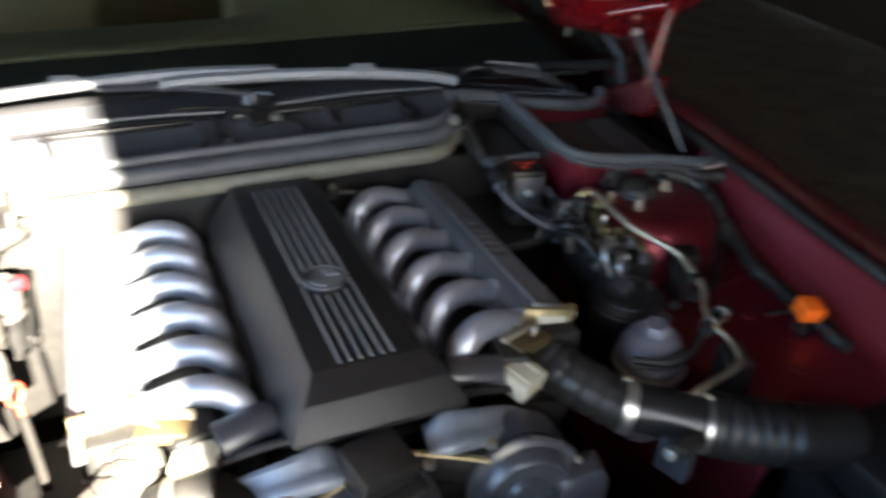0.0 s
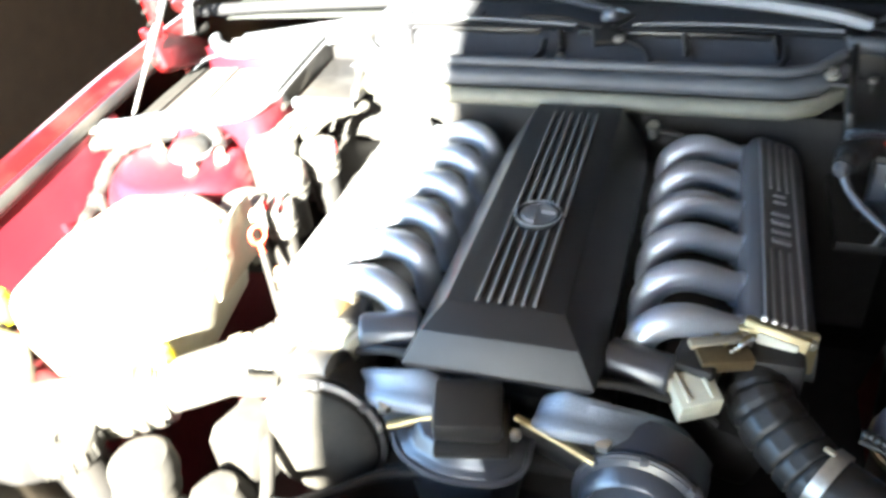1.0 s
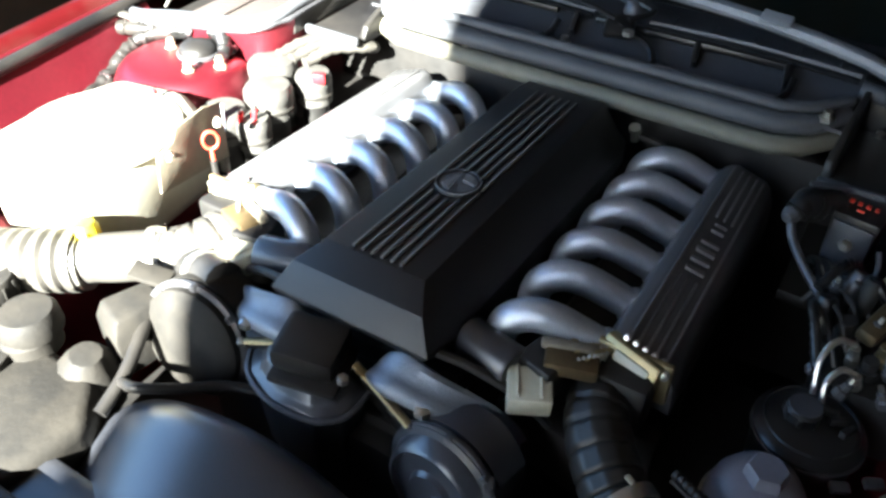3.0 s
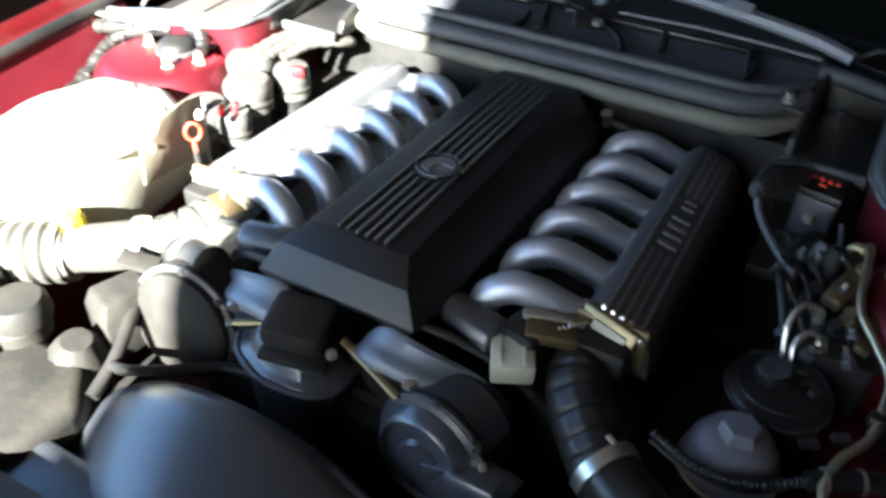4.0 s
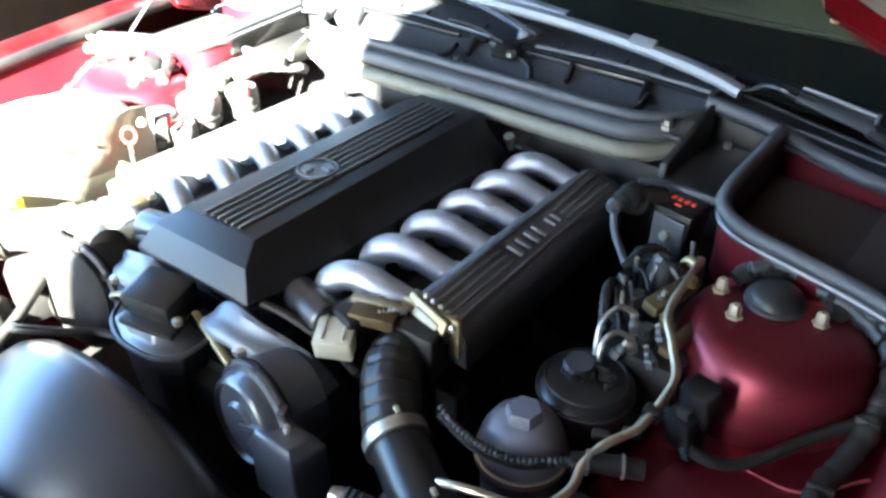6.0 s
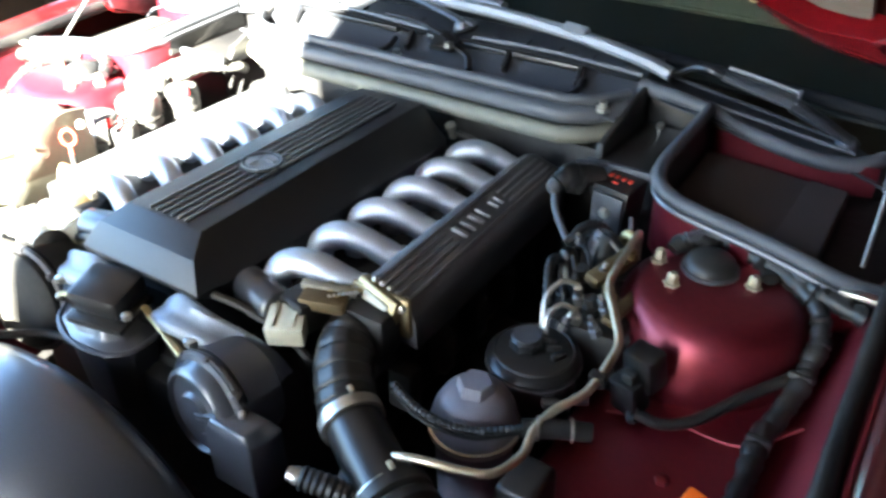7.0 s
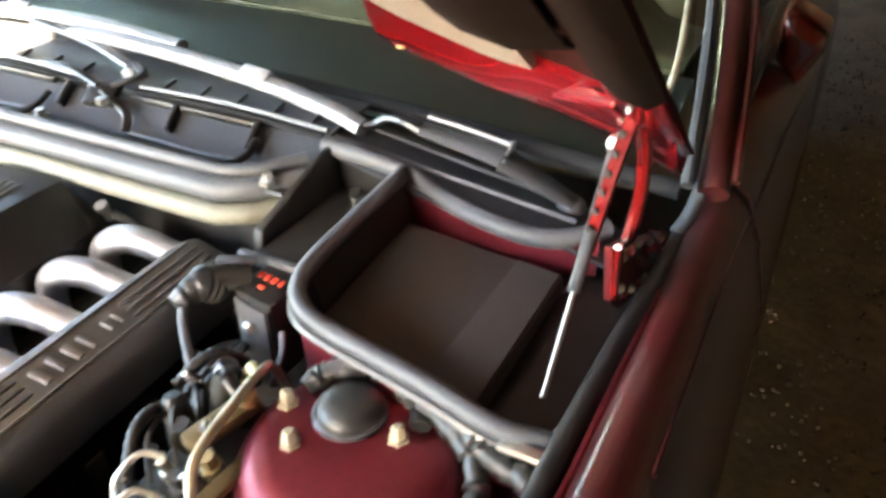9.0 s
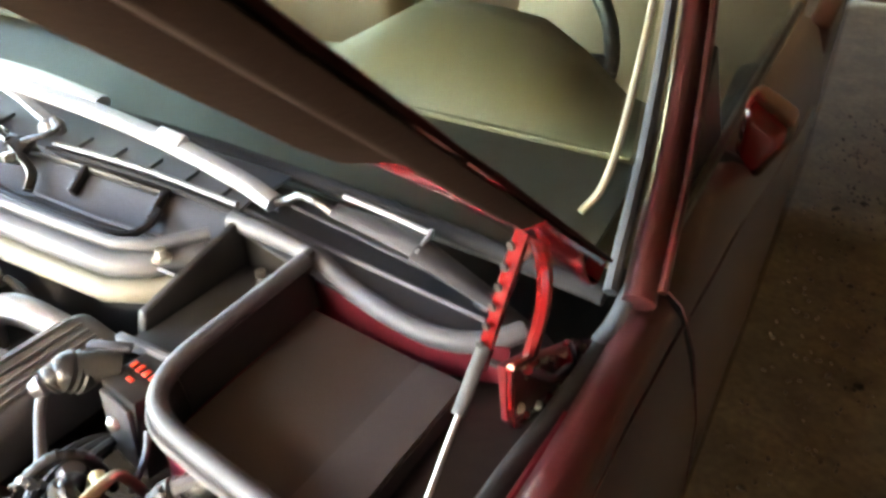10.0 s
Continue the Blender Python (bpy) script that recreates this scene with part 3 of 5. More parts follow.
def silver_casting(side):
    s = side
    t = thing("water_pipe_casting", "bright cast aluminium pipe arching over the engine's front", "pipe casting", (s * 0.15, 0.81, 0.76))
    line = smooth_line([(s * 0.050, 0.806, 0.822), (s * 0.085, 0.800, 0.826), (s * 0.130, 0.802, 0.818), (s * 0.172, 0.818, 0.796), (s * 0.200, 0.832, 0.772), (s * 0.216, 0.842, 0.742)], 7)
    n = len(line)
    loops = []
    for j, p in enumerate(line):
        u = j / (n - 1)
        k = math.sqrt(min(1.0, 0.03 + u * 5))
        w, h = (0.034 - 0.025 * u) * (0.6 + 0.4 * k), (0.023 - 0.006 * u) * k
        d = (line[min(j + 1, n - 1)] - line[max(j - 1, 0)]).normalized()
        across = Vector((-d.y, d.x, 0)).normalized() * s
        up = d.cross(across)
        up = up if up.z > 0 else -up
        loops.append([p + across * (a * w) + up * (b * h - 0.004) for a, b in ((-1, -0.45), (-0.97, -0.05), (-0.80, 0.22), (-0.45, 0.34), (-0.12, 0.50), (0.14, 1.02), (0.42, 1.12), (0.74, 0.70), (0.95, 0.10), (1, -0.4), (0.7, -0.8), (-0.7, -0.8))])
    part("arch", loft(loops), "castgrey", t, angle=42)
    part("upper_lip", tube([(s * 0.10, 0.836, 0.842), (s * 0.15, 0.846, 0.832), (s * 0.21, 0.858, 0.805), (s * 0.245, 0.862, 0.775)], 0.006, 6, 8), "bay", t)
    part("flange", sweep([(s * 0.028, 0.790, 0.817), (s * 0.075, 0.777, 0.807), (s * 0.121, 0.764, 0.795)], 0.0055, 8, flat=0.6), "gold", t, "thin yellowish flange edge")
    part("apron", bevelled(loft([[(s * x, y + k, z - h) for x, y, z in ((0.030, 0.793, 0.814), (0.075, 0.780, 0.804), (0.121, 0.768, 0.792), (0.150, 0.790, 0.800), (0.080, 0.800, 0.812))] for k, h in ((0.0, 0.0), (0.004, 0.05))]), 0.002), "bay", t)
    part("bolt", lathe([(0, 0), (0.010, 0), (0.010, 0.008), (0.006, 0.010), (0, 0.010)], pose(s * 0.128, 0.778, 0.806), 6), "steel", t)
    return t


def pulley_box():
    t = thing("thermostat_housing", "black box-shaped cap on a dark thermostat housing", "thermostat housing", (-0.02, 0.77, 0.70))
    cap = box((-0.022, 0.775, 0.832), (0.080, 0.070, 0.036), 0.010, (6, 4, 14))
    c = part("cap", cap, "plastic", t)
    part("cap_lip", box((-0.018, 0.770, 0.808), (0.086, 0.076, 0.012), 0.004, (6, 4, 14)), "plastic", t)
    ring = [(-0.118, 0.768), (-0.095, 0.738), (-0.045, 0.718), (0.015, 0.722), (0.044, 0.746), (0.046, 0.792), (0.0, 0.818), (-0.085, 0.822)]
    mid = Vector((-0.03, 0.77, 0))

    def around(k, z):
        return [(mid.x + (x - mid.x) * k, mid.y + (y - mid.y) * k, z) for x, y in ring]

    part("base", bevelled(loft([around(0.80, 0.66), around(0.92, 0.755), around(1.0, 0.772), around(0.98, 0.779), around(0.78, 0.786), around(0.62, 0.806)]), 0.004), "shroud", t, "dark flared housing")
    part("rim", sweep([(x, y, 0.777) for x, y in [tuple(v)[:2] for v in smooth_line([(a, b, 0) for a, b in ring[:6]], 6)]], 0.0042, 8), "strutgrey", t)
    part("bolt", lathe([(0, 0), (0.007, 0), (0.007, 0.008), (0.004, 0.010), (0, 0.010)], pose(0.036, 0.757, 0.822), 6), "steel", t)
    return t


def square_box():
    t = thing("sensor_housing", "dark blue-grey plastic housing bolted beside the distributor", "sensor housing", (0.235, 0.74, 0.66))
    body = loft([[(0.20, 0.715, z), (0.275, 0.715, z), (0.285, 0.765, z), (0.21, 0.765, z)] for z in (0.66, 0.752)] + [[(0.208, 0.72, 0.768), (0.265, 0.72, 0.768), (0.272, 0.757, 0.768), (0.216, 0.757, 0.768)]])
    part("body", bevelled(body, 0.004), "shroud", t)
    part("bracket", box((0.229, 0.752, 0.778), (0.012, 0.016, 0.03), 0.003, (10, 0, 20)), "strutgrey", t)
    return t


def fan_shroud():
    t = thing("fan_shroud", "smooth dusty dark fan shroud behind the radiator", "fan shroud", (-0.02, 0.55, 0.30))
    m = pose(-0.02, 0.66, 0.50, 90, 0, 0)
    bm = lathe([(0.10, 0.00), (0.24, -0.022), (0.275, -0.018), (0.294, -0.006), (0.3025, 0.012), (0.3010, 0.034), (0.2920, 0.062), (0.277, 0.096), (0.257, 0.132), (0.232, 0.165), (0.10, 0.17)], m, 72)
    part("dome", bm, "shroud", t, angle=50)
    part("rim", sweep([m @ Vector((0.262 * math.cos(a), 0.262 * math.sin(a), -0.010)) for a in np.linspace(0, 2 * math.pi, 64)], 0.006, 8), "plastic", t)
    part("top_panel", box((0.0, 0.505, 0.705), (0.95, 0.10, 0.05), 0.015), "shroud", t)
    part("radiator", box((0.0, 0.46, 0.52), (0.92, 0.06, 0.46), 0.01), "bay", t)
    return t


def expansion_tank():
    t = thing("expansion_tank", "dusty grey plastic coolant tank with round caps", "coolant tank", (-0.42, 0.61, 0.56))
    body = loft([[(-0.50, 0.47, z), (-0.235, 0.47, z), (-0.225, 0.60, z), (-0.27, 0.655, z), (-0.43, 0.66, z), (-0.455, 0.60, z)] for z in (0.56, 0.745)])
    b = part("tank", bevelled(body, 0.02, 3), "greyplastic", t)
    neck = part("neck", lathe([(0.040, 0), (0.038, 0.022), (0.034, 0.026), (0.0, 0.026)], pose(-0.394, 0.648, 0.738), 28), "greyplastic", t)
    part("cap", lathe([(0.040, 0), (0.041, 0.004), (0.039, 0.026), (0.033, 0.033), (0.0, 0.036)], pose(-0.394, 0.655, 0.760), 28), "greyplastic", t, "dusty domed filler cap")
    part("funnel", lathe([(0.044, -0.06), (0.040, 0), (0.020, 0.030), (0.0, 0.032)], pose(-0.302, 0.66, 0.735, 0, 12, 0), 12), "greyplastic", t)
    tag = part("tag", slab([(-0.40 + 0.022 * math.cos(a), 0.592 + 0.030 * math.sin(a)) for a in np.linspace(0, 6.2, 20)], 0.744, 0.757, 0.003), "greyplastic", t, "oval moulded tag")
    part("mark", box((-0.40, 0.582, 0.758), (0.022, 0.006, 0.003), 0.001), "plastic", tag)
    return t


def ribbed_cap():
    t = thing("oil_filler_cap", "grey ribbed round plastic cap on a black neck", "filler cap", (-0.535, 0.685, 0.66))
    m = pose(-0.535, 0.683, 0.735, 4, -4, 0)
    part("neck", lathe([(0.034, -0.09), (0.034, 0.0), (0, 0.0)], m, 24), "plastic", t)
    c = part("cap", lathe([(0.044, 0), (0.045, 0.004), (0.045, 0.024), (0.042, 0.028), (0.010, 0.029), (0.010, 0.026), (0.0, 0.026)], m, 32), "greyplastic", t)
    for k in range(16):
        a = 2 * math.pi * k / 16
        part("ridge", box(m @ Vector((0.045 * math.cos(a), 0.045 * math.sin(a), 0.012)), (0.004, 0.004, 0.022), 0.001), "greyplastic", c)
    return t


def battery():
    t = thing("battery_box", "pale dusty box cover lit hard by the sun", "battery box", (-0.57, 0.94, 0.72))
    body = loft([[(-0.715, 0.82, z), (-0.62, 0.785, z), (-0.475, 0.80, z), (-0.455, 0.90, z), (-0.48, 1.075, z), (-0.56, 1.115, z), (-0.69, 1.09, z), (-0.725, 0.96, z)] for z in (0.70, 0.855)])
    part("case", bevelled(body, 0.03, 4), "battery", t)
    part("lid", lathe([(0.125, 0), (0.125, 0.008), (0.11, 0.014), (0, 0.016)], pose(-0.575, 0.945, 0.85), 40), "battery", t)
    br = part("bracket", bevelled(loft([[(x + 0.008, 0.922, 0.80), (x - 0.018, 1.088, 0.77), (x - 0.018, 1.088, 0.872), (x - 0.010, 1.045, 0.884), (x, 0.978, 0.884), (x + 0.002, 0.966, 0.866), (x + 0.007, 0.930, 0.860)] for x in (-0.4425, -0.4385)]), 0.0015), "bracket", t, "brown-grey sheet bracket")
    for y, z in ((0.934, 0.848), (1.038, 0.856)):
        part("bolt", lathe([(0, 0), (0.009, 0), (0.009, 0.006), (0.005, 0.009), (0, 0.009)], pose(-0.438, y + 0.02, z, 0, 90, 0), 6), "white", br)
    part("strap", sweep([(-0.58 + 0.01 * math.sin(i), 1.06 - 0.0 * i, 0.868) for i in range(2)], 0.004, 8), "red", t)
    return t


def dipstick():
    t = thing("dipstick", "oil dipstick with an orange-red ring handle", "dipstick", (-0.395, 0.995, 0.77))
    ring = [(-0.402 + 0.007 * math.cos(a), 1.008 + 0.009 * math.cos(a), 0.860 + 0.015 * math.sin(a)) for a in np.linspace(0, 2 * math.pi, 25)]
    part("handle", sweep(ring, 0.0026, 8), "redink", t, "orange-red ring")
    part("stem", tube([(-0.402, 1.007, 0.846), (-0.401, 1.006, 0.838), (-0.400, 1.005, 0.826)], 0.0032, 4, 8), "redink", t)
    part("guide_tube", tube([(-0.400, 1.005, 0.828), (-0.398, 1.003, 0.77), (-0.396, 1.0, 0.70)], 0.005, 4, 8), "bay", t)
    return t


# ---- right-hand bay in view: reservoirs, pipes, tower ----
def filter_canister():
    t = thing("oil_canister", "round mauve-grey metal canister with a faceted top", "canister", (0.475, 0.905, 0.62))
    m = pose(0.472, 0.905, 0.752)
    body = part("body", lathe([(0.046, -0.14), (0.050, -0.04), (0.055, -0.008), (0.054, 0.006), (0.050, 0.022), (0.040, 0.040), (0.026, 0.048), (0, 0.050)], m, 36), "filter", t)
    part("band", lathe([(0.053, -0.016), (0.058, -0.014), (0.058, -0.006), (0.053, -0.004)], m, 36), "steel", body)
    part("hex_top", lathe([(0.024, 0.040), (0.023, 0.060), (0.020, 0.064), (0, 0.064)], m @ pose(0, 0, 0, 0, 0, 15), 6), "filter", t, "faceted hexagonal top")
    return t


def canister_cables():
    t = thing("cable_pair", "two thin black cables with a plug end strapped over a canister", "cable", (0.49, 0.86, 0.72))
    for k in range(2):
        line = smooth_line([(0.39, 0.850, 0.812 - 0.012 * k), (0.429, 0.840, 0.803 - 0.011 * k), (0.465, 0.841, 0.797 - 0.011 * k), (0.502, 0.853, 0.793 - 0.010 * k), (0.537, 0.874, 0.797 - 0.006 * k), (0.56, 0.887, 0.80)], 18)
        part("cable", sweep(line, [0.0058 if j % 3 and k == 0 else 0.0042 for j in range(len(line))], 8), "rubber", t, "corrugated black conduit" if k == 0 else "")
    part("sleeve", tube([(0.548, 0.880, 0.799), (0.58, 0.898, 0.800), (0.618, 0.917, 0.798)], 0.012, 4, 12), "plastic", t)
    for p in ((0.562, 0.888, 0.80), (0.596, 0.906, 0.80)):
        part("sleeve_band", lathe([(0.0125, 0), (0.0145, 0), (0.0145, 0.003), (0.0125, 0.003)], pose(*p, 0, 90, 28), 14), "steel", t)
    part("boot", bevelled(loft([[(0.545, 0.80, 0.66), (0.60, 0.80, 0.66), (0.61, 0.86, 0.66), (0.555, 0.86, 0.66)], [(0.55, 0.81, 0.775), (0.595, 0.81, 0.775), (0.603, 0.865, 0.785), (0.56, 0.865, 0.785)]]), 0.008, 3), "plastic", t)
    return t


def fluid_reservoir():
    t = thing("steering_reservoir", "round black fluid reservoir with a screw cap", "fluid reservoir", (0.495, 1.01, 0.62))
    m = pose(0.497, 1.012, 0.79)
    b = part("body", lathe([(0.050, -0.15), (0.056, -0.06), (0.058, -0.016), (0.062, -0.014), (0.062, -0.004), (0.057, 0.002), (0.045, 0.008), (0.0, 0.010)], m, 40), "plastic", t)
    c = part("cap", lathe([(0.020, 0.006), (0.020, 0.020), (0.016, 0.024), (0.0, 0.024)], m @ pose(-0.012, 0.0, 0), 24), "plastic", b)
    part("cap_ring", lathe([(0.014, 0.022), (0.018, 0.024), (0.018, 0.026), (0.014, 0.026)], m @ pose(-0.012, 0.0, 0), 24), "strutgrey", c)
    part("rim_band", lathe([(0.0615, -0.013), (0.0632, -0.012), (0.0632, -0.0085), (0.0615, -0.0075)], m, 40), "strutgrey", b, "thin bright rim")
    part("lid_groove", lathe([(0.050, 0.0055), (0.0515, 0.0075), (0.053, 0.0050)], m, 40), "rubber", b)
    for k in range(8):
        a = 2 * math.pi * k / 8
        part("cap_ridge", box(m @ Vector((-0.012 + 0.020 * math.cos(a), 0.020 * math.sin(a), 0.014)), (0.004, 0.004, 0.012), 0.001, (0, 0, math.degrees(a))), "plastic", c)
    for k in range(3):
        part("clip", box(m @ Vector((0.012 + 0.012 * k, 0.015 - 0.010 * k, 0.016)), (0.020, 0.008, 0.010), 0.002, (0, 0, 30 * k)), "plastic", b)
    return t


def hydraulic_block():
    t = thing("hydraulic_unit", "dark hydraulic valve block with bent steel pipes and brown fittings", "hydraulic unit", (0.53, 1.12, 0.70))
    part("block", box((0.535, 1.13, 0.765), (0.11, 0.13, 0.09), 0.008), "bay", t)
    for pts, r in (((( 0.488, 1.05, 0.80), (0.482, 1.07, 0.835), (0.492, 1.095, 0.85), (0.512, 1.105, 0.845)), 0.0042),
                   (((0.500, 1.035, 0.80), (0.496, 1.048, 0.825), (0.506, 1.066, 0.836), (0.522, 1.075, 0.828)), 0.0042)):
        part("steel_pipe", tube(pts, r - 0.0004, 7, 8), "steel", t, "bent bright steel pipe")
    for x, y, z, mat, r, h in ((0.525, 1.075, 0.81, "steel", 0.008, 0.02), (0.515, 1.105, 0.815, "steel", 0.008, 0.03), (0.535, 1.10, 0.81, "bay", 0.012, 0.03),
                               (0.548, 1.13, 0.81, "gold", 0.012, 0.032), (0.500, 1.15, 0.81, "bay", 0.014, 0.035), (0.485, 1.12, 0.80, "bay", 0.010, 0.03)):
        part("fitting", lathe([(r, 0), (r, h * 0.5), (r * 0.75, h * 0.55), (r * 0.75, h), (0, h)], pose(x, y, z, 8, -6, 0), 8), mat, t)
    part("sensor", lathe([(0.012, 0), (0.012, 0.05), (0.009, 0.06), (0, 0.06)], pose(0.505, 1.19, 0.81, -15, 5, 0), 14), "greyplastic", t, "grey cylindrical sensor")
    part("bracket", box((0.575, 1.14, 0.825), (0.018, 0.13, 0.012), 0.003, (0, 10, -8)), "olive", t)
    part("brown_bar", box((0.532, 1.168, 0.842), (0.026, 0.085, 0.020), 0.006, (4, 8, -18)), "olive", t, "dull olive-brown moulded bar")
    part("brown_bar_boss", lathe([(0.010, 0), (0.010, 0.012), (0.006, 0.015), (0, 0.015)], pose(0.545, 1.195, 0.848), 12), "gold", t)
    part("cylinder", lathe([(0.0145, -0.03), (0.0145, 0.040), (0.011, 0.048), (0, 0.049)], pose(0.485, 1.214, 0.812, -18, 12, 0), 16), "strutgrey", t, "grey upright cylinder")
    part("small_cap", lathe([(0.013, -0.03), (0.013, 0.022), (0.009, 0.028), (0, 0.028)], pose(0.470, 1.165, 0.822, -12, -10, 0), 14), "plastic", t)
    part("elbow", tube([(0.508, 1.235, 0.82), (0.503, 1.222, 0.85), (0.513, 1.205, 0.862), (0.53, 1.20, 0.852)], 0.009, 6, 10), "plastic", t)
    part("gold_elbow", tube([(0.520, 1.225, 0.84), (0.528, 1.228, 0.862), (0.541, 1.222, 0.864)], 0.008, 6, 10), "gold", t)
    for x, y, z, tx, ty in ((0.478, 1.085, 0.802, 20, 10), (0.512, 1.055, 0.806, -15, 20), (0.556, 1.098, 0.822, 10, -20), (0.470, 1.205, 0.838, 30, 0), (0.522, 1.145, 0.832, -10, 15), (0.560, 1.06, 0.812, 0, -25)):
        nut = part("union_nut", lathe([(0.0085, 0), (0.0085, 0.010), (0.006, 0.012), (0.006, 0.020), (0.004, 0.022), (0, 0.022)], pose(x, y, z, tx, ty, 0), 6), "strutgrey", t)
        part("nipple", lathe([(0.0032, 0.018), (0.0032, 0.030), (0, 0.031)], pose(x, y, z, tx, ty, 0), 8), "steel", nut)
    for pts in (((0.470, 1.19, 0.80), (0.455, 1.16, 0.835), (0.462, 1.12, 0.845), (0.480, 1.08, 0.82)), ((0.50, 1.26, 0.80), (0.488, 1.25, 0.845), (0.470, 1.225, 0.86), (0.452, 1.19, 0.84))):
        line = smooth_line(pts, 9)
        part("corrugated_hose", sweep(line, [0.0075 if j % 2 else 0.0060 for j in range(len(line))], 10), "plastic", t)
    for p in ((0.585, 1.085, 0.800), (0.575, 0.985, 0.770), (0.545, 0.965, 0.765)):
        part("hold_down", box(p, (0.022, 0.014, 0.010), 0.003, (10, 5, 30)), "strutgrey", t)
    for k in range(4):
        part("lead", tube([(0.50 + 0.008 * k, 1.09 + 0.03 * k, 0.815), (0.478 + 0.006 * k, 1.12 + 0.03 * k, 0.842 + 0.003 * k), (0.462, 1.17 + 0.02 * k, 0.83), (0.452 - 0.004 * k, 1.22, 0.79)], 0.0032, 6, 7), "rubber", t)
    for k in range(3):
        part("hose", tube([(0.47 + 0.012 * k, 1.17, 0.80), (0.455 + 0.01 * k, 1.21, 0.83), (0.44 + 0.012 * k, 1.27, 0.82), (0.43, 1.33, 0.78)], 0.006, 6, 8), "rubber", t)
    return t


def gold_pipe():
    t = thing("brake_line", "thick bent brass-coloured metal pipe along the inner wing", "metal pipe", (0.56, 1.0, 0.75))
    pts = [(0.535, 1.27, 0.80), (0.540, 1.245, 0.855), (0.545, 1.222, 0.870), (0.546, 1.18, 0.868), (0.551, 1.11, 0.860), (0.575, 1.07, 0.850), (0.598, 1.032, 0.840),
           (0.600, 1.00, 0.832), (0.594, 0.95, 0.822), (0.572, 0.915, 0.812), (0.563, 0.88, 0.806), (0.567, 0.845, 0.801), (0.552, 0.805, 0.800), (0.520, 0.790, 0.800), (0.475, 0.779, 0.800), (0.43, 0.775, 0.78), (0.40, 0.78, 0.72)]
    part("pipe", tube(pts, 0.0054, 6, 12), "brass", t)
    part("clip", box((0.597, 0.975, 0.824), (0.02, 0.016, 0.018), 0.003), "plastic", t)
    return t


def strut_tower(side):
    s = side
    t = thing("strut_tower", "domed red-painted suspension strut tower with three bolts", "strut tower", (s * 0.66, 1.20, 0.62), "strut towers")
    m = pose(s * 0.668, 1.202, 0.0, 0, 0, 0)
    prof = [(0.140, 0.60), (0.133, 0.70), (0.1335, 0.735), (0.1325, 0.760), (0.1305, 0.782), (0.1270, 0.800), (0.1220, 0.815), (0.1150, 0.828), (0.1060, 0.838), (0.0950, 0.844), (0.080, 0.847), (0.0, 0.849)]
    part("dome", lathe(prof, m, 56), "innerpaint", t, angle=60)
    mc = pose(s * 0.648, 1.228, 0.0)
    hat = part("dust_cap", lathe([(0.036, 0.846), (0.0362, 0.854), (0.0335, 0.862), (0.027, 0.868), (0.018, 0.8715), (0.009, 0.873), (0.0, 0.8735)], mc, 32), "rubber", t, "black domed dust cap")
    part("cap_collar", lathe([(0.039, 0.846), (0.039, 0.853), (0.0362, 0.855), (0.0362, 0.847)], mc, 32), "strutgrey", hat, "dull steel collar")
    for x, y in ((0.582, 1.214), (0.615, 1.170), (0.708, 1.219)):
        bx = s * x
        b = part("stud", lathe([(0.0115, 0.840), (0.0115, 0.850), (0.008, 0.852), (0.008, 0.862), (0.005, 0.866), (0, 0.866)], pose(bx, y, 0), 6), "stud", t, "tarnished zinc stud and nut")
    arc = [(s * (0.655 + 0.070 * math.cos(a)), 1.222 + 0.066 * math.sin(a), 0.856) for a in np.linspace(0.2, 2.6, 14)]
    part("clip_bar", sweep(arc, 0.012, 8, flat=0.7), "rubber", t)
    return t


def relay():
    t = thing("relay", "black relay cube in a socket with a grey label", "relay", (0.63, 1.035, 0.72))
    part("cube", box((0.632, 1.045, 0.805), (0.044, 0.036, 0.055), 0.006, (8, -6, -20)), "plastic", t)
    part("socket", box((0.622, 1.028, 0.772), (0.040, 0.034, 0.05), 0.006, (8, -6, -20)), "plastic", t)
    part("label_plate", box((0.622, 1.018, 0.806), (0.018, 0.014, 0.014), 0.002, (8, -6, -20)), "greyplastic", t, "pale label")
    part("cable", tube([(0.628, 1.02, 0.76), (0.635, 1.006, 0.752), (0.642, 1.004, 0.758)], 0.006, 6, 10), "rubber", t)
    return t


def inner_wing(side):
    s = side
    t = thing("inner_wing", "red-painted inner wing panel of the engine bay", "inner wing", (s * 0.70, 0.9, 0.40), "inner wings")
    rows = []
    for y in np.linspace(0.70, 1.30, 10):
        rows.append([(s * 0.50, y, 0.42), (s * 0.535, y, 0.64), (s * 0.56, y, 0.705), (s * 0.60, y, 0.728), (s * 0.70, y, 0.742), (s * 0.79, y, 0.752), (s * 0.822, y, 0.772), (s * 0.842, y, 0.84), (s * 0.862, y, 0.858 + 0.05 * (y - 0.9))])
    part("panel", sheet(rows, 0.003), "innerpaint", t, angle=50)
    part("weld_seam", tube([(s * 0.60, 1.02, 0.735), (s * 0.68, 1.035, 0.745), (s * 0.76, 1.03, 0.755), (s * 0.82, 1.06, 0.79)], 0.0022, 6, 8), "innerpaint", t)
    for x, y in ((0.70, 0.94), (0.73, 0.86), (0.68, 0.80)):
        part("bolt", lathe([(0, 0), (0.009, 0), (0.009, 0.006), (0.005, 0.008), (0, 0.008)], pose(s * x, y, 0.744), 6), "innerpaint", t)
    return t


